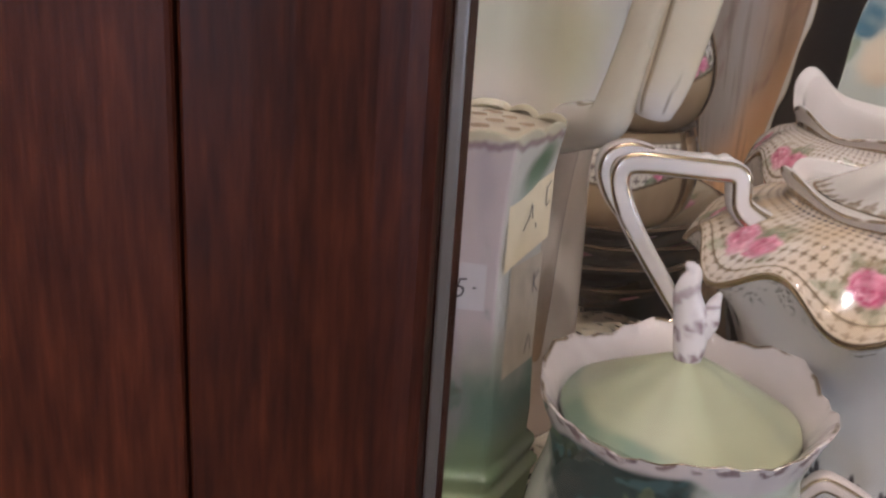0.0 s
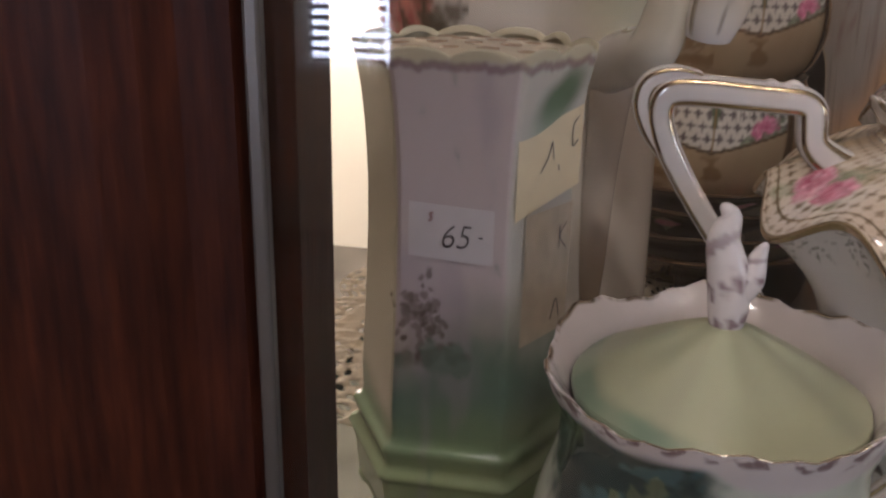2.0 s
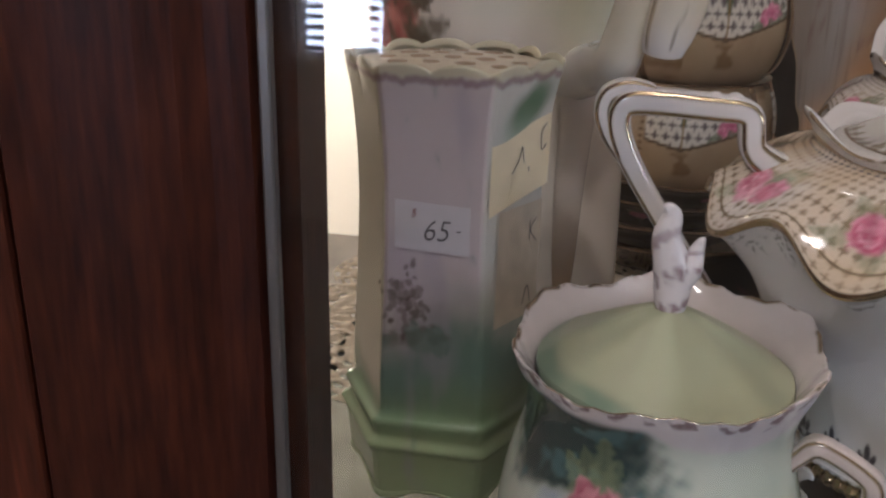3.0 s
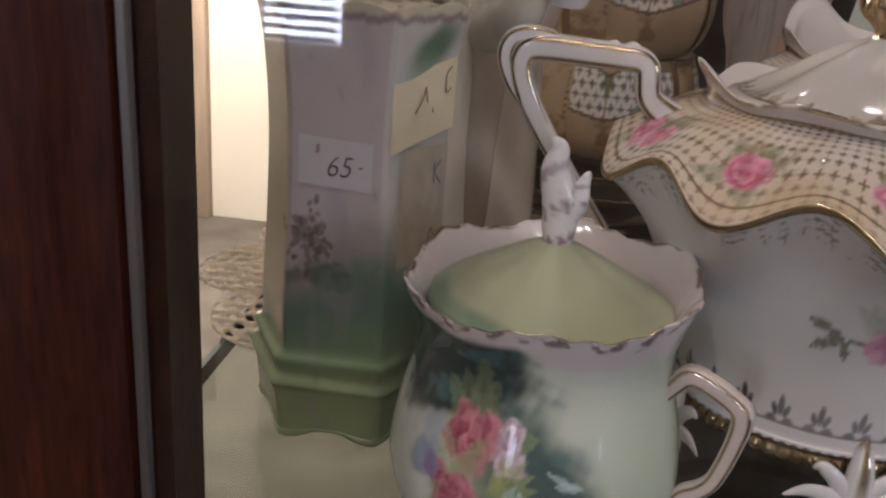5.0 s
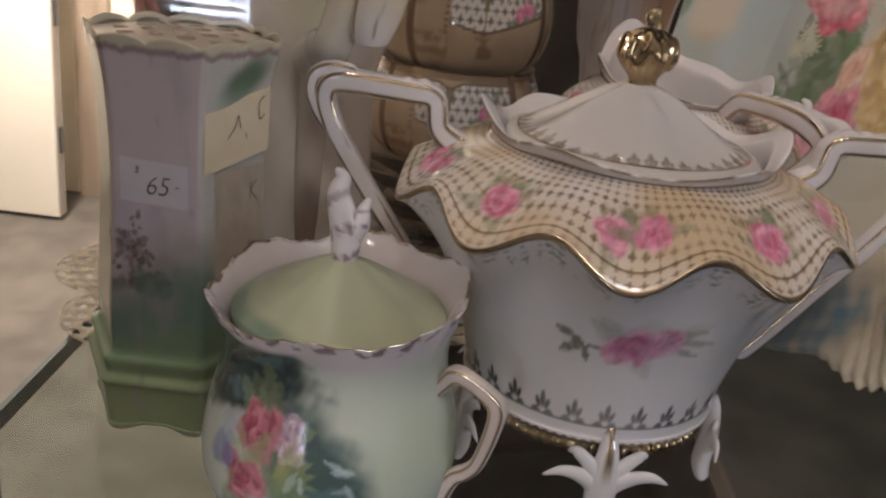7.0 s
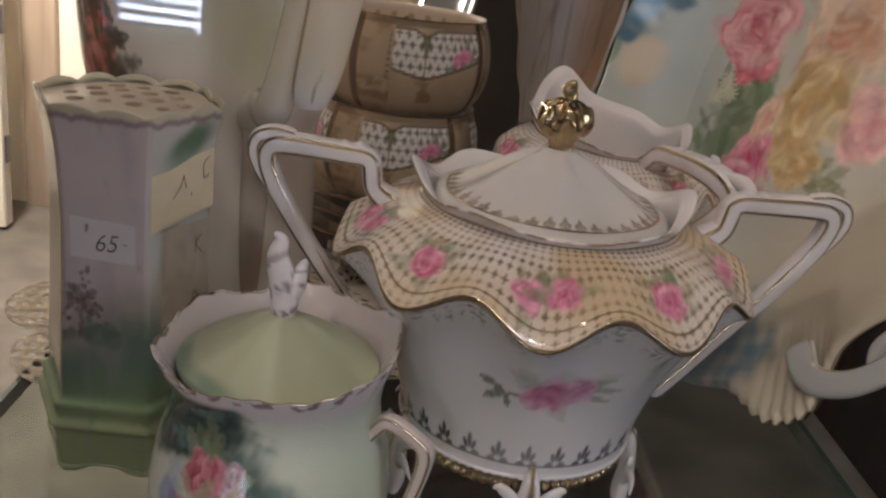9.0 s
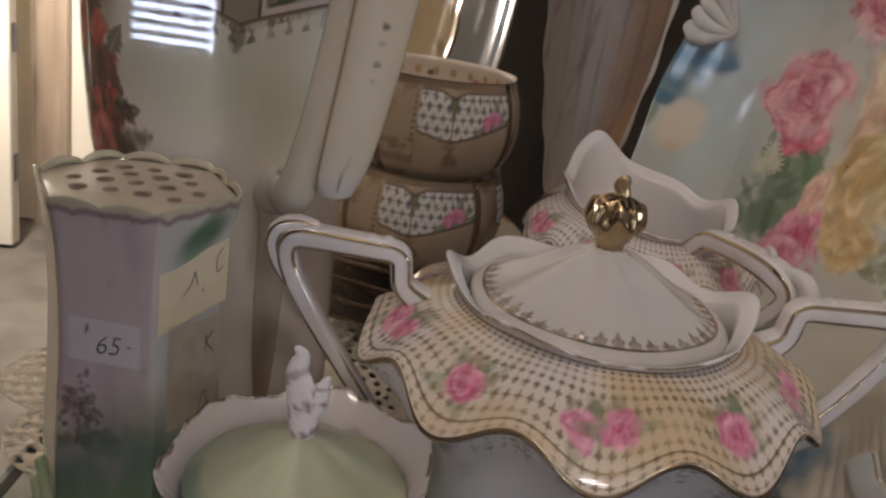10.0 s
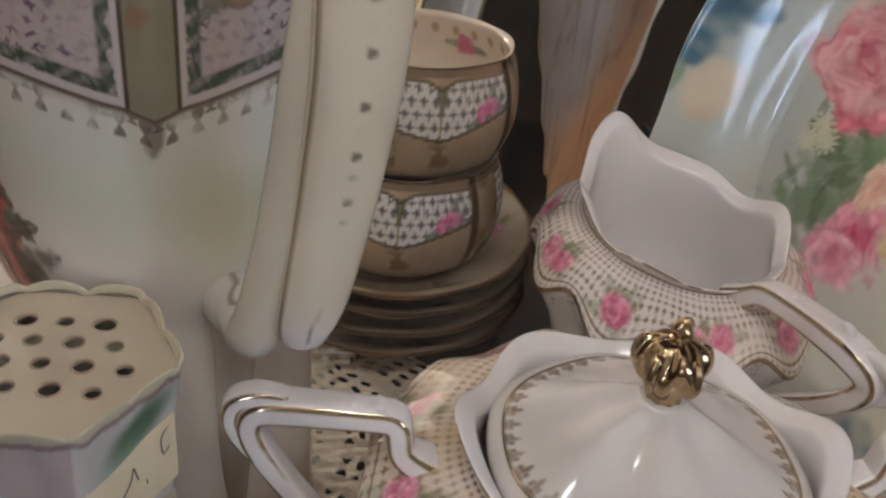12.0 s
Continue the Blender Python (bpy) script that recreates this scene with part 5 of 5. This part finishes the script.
# ---- large open-handled bowl, leaning on its edge ----
def standing(apex, normal, spin=0.0):
    """Frame of a dish on edge: x across, y up, z along its normal."""
    n = np.array(normal, float)
    n /= np.linalg.norm(n)
    u = np.cross((0, 0, 1), n)
    u /= np.linalg.norm(u)
    v = np.cross(n, u)
    return Matrix(((u[0], v[0], n[0], apex[0]), (u[1], v[1], n[1], apex[1]), (u[2], v[2], n[2], apex[2]), (0, 0, 0, 1)))


def polar_dish(prof_front, thick, rows, cols, outline, th=None):
    """Dish in its own frame: front surface then back, closed round the edge."""
    p = spline(prof_front, rows)
    th = np.linspace(-np.pi, np.pi, cols, endpoint=False) if th is None else th
    T = np.ones((rows, 1)) * th[None]
    R = p[:, 0:1] * outline(T, p[:, 0:1])
    D = p[:, 1:2] * np.ones((1, cols))
    front = np.stack([R * np.cos(T), R * np.sin(T), D], -1)
    back = np.stack([R * 0.995 * np.cos(T), R * 0.995 * np.sin(T), D - thick], -1)[::-1][::6]
    return np.concatenate([front, back], 0), rows


def rose_bowl():
    m = standing((0.2720, 0.3760, 0.2150), (-0.885, -0.37, 0.28))
    ob = thing("serving_bowl", "pale blue porcelain serving bowl with painted roses, leaning on edge", "bowl")
    ob.matrix_world = m

    def outline(T, r):
        k = sstep(0.10, 0.143, r)
        return 1 + k * (0.020 * np.cos(8 * T + 1.2) + 0.008 * np.cos(16 * T))
    prof = [(0.0005, 0.0), (0.035, 0.0008), (0.068, 0.0020), (0.077, 0.0040), (0.090, 0.0105), (0.106, 0.0180), (0.120, 0.0260), (0.131, 0.0335), (0.1390, 0.0385), (0.1430, 0.0380)]
    th = np.concatenate([np.linspace(-np.pi, -1.15, 160, endpoint=False), np.linspace(-1.15, -0.5, 130, endpoint=False), np.linspace(-0.5, np.pi, 350, endpoint=False)])
    pts, rows = polar_dish(prof, 0.0042, 240, 640, outline, th)
    X, Y = pts[..., 0], pts[..., 1]
    T = np.arctan2(Y, X)
    R = np.hypot(X, Y)
    # shell fluting pressed into the lower edge
    sh = np.exp(-((T + 0.84) / 0.15) ** 4)
    fl = sstep(0.108, 0.143, R)
    pts[..., 2] += sh * fl * 0.0009 * np.cos((T + 0.84) * 190)
    grow = 1 + sh * fl * (0.10 - 1.6 * (T + 0.84) ** 2 + 0.008 * np.cos((T + 0.84) * 190))
    pts[..., 0] *= grow
    pts[..., 1] *= grow
    X, Y = pts[..., 0], pts[..., 1]
    PX, PY = X, Y
    squeeze = lambda x: np.where(x < -0.05, -0.05 + (x + 0.05) * 0.49, x)
    pts[..., 0] = squeeze(PX)
    X = pts[..., 0].copy()
    n1 = fbm(X * 40, Y * 40, 81)
    n2 = fbm(X * 260, Y * 260, 82)
    n3 = fbm(X * 110, Y * 110, 86)
    col = np.zeros((*X.shape, 3)) + rgb(198, 194, 180)
    col = mix(col, rgb(170, 178, 174), sstep(-0.030, -0.062, X + 0.25 * Y + 0.010 * n1) * np.clip(0.85 + 0.25 * n1, 0.4, 1))
    # window highlight along the fold of the well, painted as a pale blue band
    col = mix(col, rgb(190, 202, 206), np.exp(-((np.hypot(X, Y * 0.75) - 0.076) / 0.0055) ** 2) * (X < 0) * 0.35)
    col = mix(col, rgb(176, 186, 184), sstep(0.040, 0.080, Y + 0.02 * n1) * 0.6)
    col = mix(col, rgb(190, 176, 152), sstep(0.03, 0.09, X - 0.3 * Y + 0.02 * n1) * 0.8)
    # cream blossom and green stems near the far edge, teal blots on the edge
    col = mix(col, rgb(206, 192, 170), sstep(1.15, 0.5, np.hypot((X + 0.0835) / 0.0080, (Y + 0.012) / 0.017) + 0.25 * n3) * 0.9)
    col = mix(col, rgb(186, 164, 138), sstep(0.8, 0.2, np.hypot((X + 0.082) / 0.007, (Y + 0.022) / 0.010) + 0.35 * n3) * 0.5)
    col = mix(col, rgb(116, 134, 112), sstep(1.0, 0.4, np.hypot((X + 0.0935) / 0.0026, (Y + 0.014) / 0.020) + 0.4 * n2) * 0.8)
    for tx, ty, sx, sy in ((-0.0905, 0.018, 0.0110, 0.020), (-0.0925, 0.003, 0.0065, 0.012), (-0.0830, 0.028, 0.0100, 0.014), (0.054, -0.114, 0.036, 0.032)):
        b = sstep(0.25, 0.85, sstep(1.3, 0.15, np.hypot((X - tx) / sx, (Y - ty) / sy)) + 0.16 * n2 + 0.16 * n3)
        col = mix(col, rgb(58, 100, 122), b * np.clip(0.72 + 0.25 * n2, 0.3, 0.95))
    # foliage, daisies, then the bouquet
    fo = sstep(0.30, 0.72, sstep(1.25, 0.2, np.hypot((X + 0.026) / 0.020, (Y + 0.022) / 0.042)) + 0.22 * n2 + 0.15 * n3)
    col = mix(col, rgb(96, 116, 84), fo * 0.8)
    col = mix(col, rgb(140, 152, 126), fo * sstep(0.0, 0.7, fbm(X * 420, Y * 420, 84)) * 0.6)
    rs = np.random.RandomState(9)
    for k in range(34):
        g = rs.uniform(3.4, 6.0) if k % 2 else rs.uniform(0.8, 2.6)
        col = leaf(col, X - rs.uniform(-0.045, -0.012), Y - rs.uniform(-0.052, 0.012), g, rs.uniform(0.010, 0.022), rs.uniform(0.0022, 0.0050), rgb(*(np.array((92, 114, 80)) * rs.uniform(0.75, 1.35))), rs.uniform(0.4, 0.8))
    for k in range(8):
        col = leaf(col, X - 0.034 + rs.uniform(-0.012, 0.012), Y + 0.036 + rs.uniform(-0.006, 0.006), rs.uniform(-0.6, 1.2), rs.uniform(0.012, 0.020), 0.0040, rgb(128, 130, 84), 0.6)
    PINK = ((0.42, 0.030, 0.085), (0.84, 0.54, 0.52))
    YEL = ((0.50, 0.30, 0.09), (0.78, 0.64, 0.38))
    PEACH = ((0.56, 0.26, 0.14), (0.80, 0.66, 0.50))
    ROSES = ((0.048, -0.004, 0.021, 0.95, ((0.64, 0.26, 0.27), (0.80, 0.60, 0.52)), 12), (0.0140, 0.0300, 0.0300, 1.0, PEACH, 7), (0.0430, 0.058, 0.0240, 1.0, PEACH, 4),
             (-0.0400, 0.0130, 0.0150, 0.8, ((0.46, 0.04, 0.10), (0.70, 0.22, 0.28)), 21), (-0.0290, 0.0080, 0.0150, 0.9, ((0.46, 0.04, 0.10), (0.72, 0.24, 0.28)), 23), (-0.0385, 0.0255, 0.0245, 1.0, PINK, 1), (-0.018, 0.070, 0.0200, 1.0, PINK, 6),
             (-0.0050, -0.0360, 0.0150, 1.45, ((0.46, 0.03, 0.11), (0.80, 0.40, 0.47)), 5), (-0.0100, -0.0480, 0.0150, 0.9, ((0.56, 0.14, 0.22), (0.82, 0.50, 0.56)), 15), (0.0190, -0.0310, 0.0160, 0.9, YEL, 16),
             (0.0125, -0.0040, 0.0270, 1.0, YEL, 2), (-0.0085, -0.0150, 0.0075, 1.8, ((0.66, 0.34, 0.24), (0.82, 0.62, 0.50)), 18))
    for bx, by, s, tall, (dp, pl), sd in ROSES:
        col = blossom(col, X - bx, (Y - by) / tall, s, dp, pl, sd, 6)
        core = np.hypot(X - bx - 0.10 * s, (Y - by) / tall - 0.06 * s) / s
        col = mix(col, np.array(dp), sstep(0.50, 0.10, core + 0.25 * n2) * 0.45)
    for cx, cy in ((-0.0430, -0.0050), (-0.0380, -0.0100), (-0.0455, -0.0125)):
        for k in range(11):
            col = leaf(col, X - cx, Y - cy, k * 0.571 + cx * 40, 0.0062, 0.0011, rgb(204, 200, 172), 0.75)
    gold = np.exp(-((np.arange(len(pts)) - rows) / 2.0) ** 2)[:, None] * np.ones((1, 640)) * 0.7
    part("dish", sheet(pts, col, gold), CHINA, ob, "pale blue dish painted with pink and yellow roses")
    iv = lambda L, A: np.zeros((*L.shape, 3)) + rgb(186, 184, 180)
    gl = lambda L, A: sstep(0.22, 0.1, np.abs(A - 2.6)) * 0.7
    for f0 in (-0.57,):
        P = lambda r, f, d=0.034: (r * np.cos(f0 + f), r * np.sin(f0 + f), d)
        loop = tube([P(0.132, -0.21, 0.036), P(0.146, -0.19, 0.038), P(0.154, -0.10, 0.039), P(0.156, 0.01, 0.039), P(0.154, 0.12, 0.039), P(0.146, 0.20, 0.038), P(0.132, 0.23, 0.036)], [0.0065, 0.0058, 0.0050, 0.0046, 0.0050, 0.0058, 0.0065], [0.0022, 0.0024, 0.0024, 0.0022, 0.0024, 0.0024, 0.0022], 110, 32, (0, 0, 1), iv, gl, boxy=0.7)
        scroll = tube([P(0.153, -0.05), P(0.146, -0.01), P(0.145, 0.05), P(0.150, 0.08)], [0.002, 0.003, 0.003, 0.0015], [0.002, 0.003, 0.003, 0.0015], 36, 14, (0, 0, 1), iv)
        part("handle", joined([loop, scroll]), CHINA, ob, "white pierced scroll handle")
    # moulded white shell at the top of the edge
    for f0 in (2.78, 0.75):
        bits = []
        for k in range(5):
            f = f0 + (k - 2) * 0.055
            bits.append(tube([(float(squeeze(r * np.cos(q))), r * np.sin(q), d) for r, q, d in ((0.112, f0, 0.024), (0.128, f, 0.0365), (0.149, f, 0.0395))], [0.002, 0.0042, 0.0036], [0.002, 0.0035, 0.003], 30, 14, (0, 0, 1), iv))
        part("shell_ornament", joined(bits), CHINA, ob, "white moulded shell ornament")
    return ob


rose_bowl()


def oval_dish(name, label, apex, normal, rx, ry, colour_fn, lip, edge=(0.72, 0.68, 0.62), egg=0.0):
    ob = thing(name, label, name.split("_")[-1])
    ob.matrix_world = standing(apex, normal)
    out = lambda T, r: 1 + sstep(0.7, 1.0, r) * 0.022 * np.cos(26 * T) * lip
    prof = [(0.001, 0.0), (0.45, 0.02), (0.75, 0.10), (0.92, 0.19), (1.0, 0.22)]
    pts, rows = polar_dish(prof, 0.035, 70, 300, out)
    X, Y = pts[..., 0].copy(), pts[..., 1].copy()
    col = colour_fn(X, Y)
    r = np.hypot(X, Y)
    col = mix(col, edge, sstep(0.92, 0.945, r) * lip * (sstep(0.1, 0.3, X) if egg else 1.0))
    pts[..., 0] *= rx * (1 - egg * sstep(0.1, -1.0, Y))
    pts[..., 1] *= ry
    pts[..., 2] *= 0.07
    gold = np.zeros(X.shape)
    gold[rows - 5:rows + 5] = 0.6
    part("dish", sheet(pts, col, gold), CHINA_MATT if egg else CHINA, ob)
    return ob


def brown_tone(X, Y):
    n1, n2 = fbm(X * 3.0, Y * 5, 91), fbm(X * 12, Y * 14, 92)
    c = np.zeros((*X.shape, 3)) + rgb(158, 146, 138)
    c = mix(c, rgb(160, 124, 92), sstep(-0.1, 0.7, X + 0.15 * n1) * 0.85)
    c = mix(c, rgb(222, 166, 112), sstep(-0.45, -0.85, Y - 0.25 * X + 0.08 * n1) * 0.9)
    c = mix(c, rgb(116, 74, 76), sstep(0.35, 0.9, n2 + 0.5 * Y) * 0.5)
    return mix(c, rgb(88, 66, 50), sstep(0.25, 0.8, fbm(X * 22, Y * 6, 96)) * 0.35)


def pale_tone(X, Y):
    n1 = fbm(X * 4, Y * 4, 93)
    c = np.zeros((*X.shape, 3)) + rgb(178, 184, 190)
    return mix(c, rgb(150, 160, 172), sstep(-0.3, 0.6, n1) * 0.6)


def cream_tone(X, Y):
    n1, n2 = fbm(X * 8, Y * 8, 94), fbm(X * 40, Y * 40, 95)
    c = np.zeros((*X.shape, 3)) + rgb(206, 184, 138)
    c = mix(c, rgb(96, 80, 46), sstep(0.35, 0.7, n2 + 0.3 * n1) * sstep(0.45, 0.8, np.hypot(X, Y)) * 0.8)
    return mix(c, rgb(170, 140, 80), sstep(0.1, 0.6, n1) * 0.4)


oval_dish("relish_dish", "brown glazed oval porcelain dish with white scalloped rim, standing upright", (0.1975, 0.6050, SHELF + 0.193), (-0.22, -0.96, 0.12), 0.042, 0.194, brown_tone, 1.0, egg=0.45)
oval_dish("dinner_plate", "pale blue-grey porcelain plate standing upright behind teacups", (0.0900, 0.6300, SHELF + 0.155), (-0.80, -0.58, 0.16), 0.085, 0.158, pale_tone, 0.0)
oval_dish("cake_plate", "cream and gilt porcelain plate with scalloped rim standing upright", (0.0600, 0.6000, SHELF + 0.152), (-0.80, -0.58, 0.18), 0.080, 0.155, cream_tone, 0.6, (0.70, 0.60, 0.38))


# ---- crochet doilies ----
def add_doily(place, radius, seed, turn, label):
    rows, cols = 120, 800
    r = np.linspace(0.04, 1.0, rows)[:, None] * np.ones((1, cols))
    th = np.ones((rows, 1)) * np.linspace(-np.pi, np.pi, cols, endpoint=False)[None]
    scal = np.abs(np.sin(4.5 * th)) ** 0.5
    R = radius * r * (1 - 0.20 * sstep(0.45, 1, r) * (1 - scal))
    Z = 0.0009 + 0.0004 * fbm(R * np.cos(th) * 700, R * np.sin(th) * 700, seed)
    top = np.stack([R * np.cos(th), R * np.sin(th), Z], -1)
    ring = r * 17
    k = np.floor(ring)
    n = np.maximum(10, np.round(k * 4.6))
    u = th / (2 * np.pi) * n + 0.5 * (k % 2)
    hole = (np.hypot(ring - k - 0.5, (u - np.floor(u) - 0.5) * 0.85) < 0.30) & (k % 5 != 2)
    solid = (np.sin(9 * th) ** 2 > 0.6) & (r > 0.35) & (r < 0.6)
    keep = ~(hole & ~solid)
    me = joined([sheet(top, keep=keep), sheet(top - np.array((0, 0, 0.0008)), keep=keep)])
    me.materials.append(LACE)
    ob = tagged(new("doily", me), label, "doily")
    ob.location = place
    ob.rotation_euler = (0, 0, turn)
    return ob


add_doily((0.0200, 0.3600, SHELF + 0.0002), 0.104, 5, 0.12, "cream crochet lace doily under a tall pot on the glass shelf")
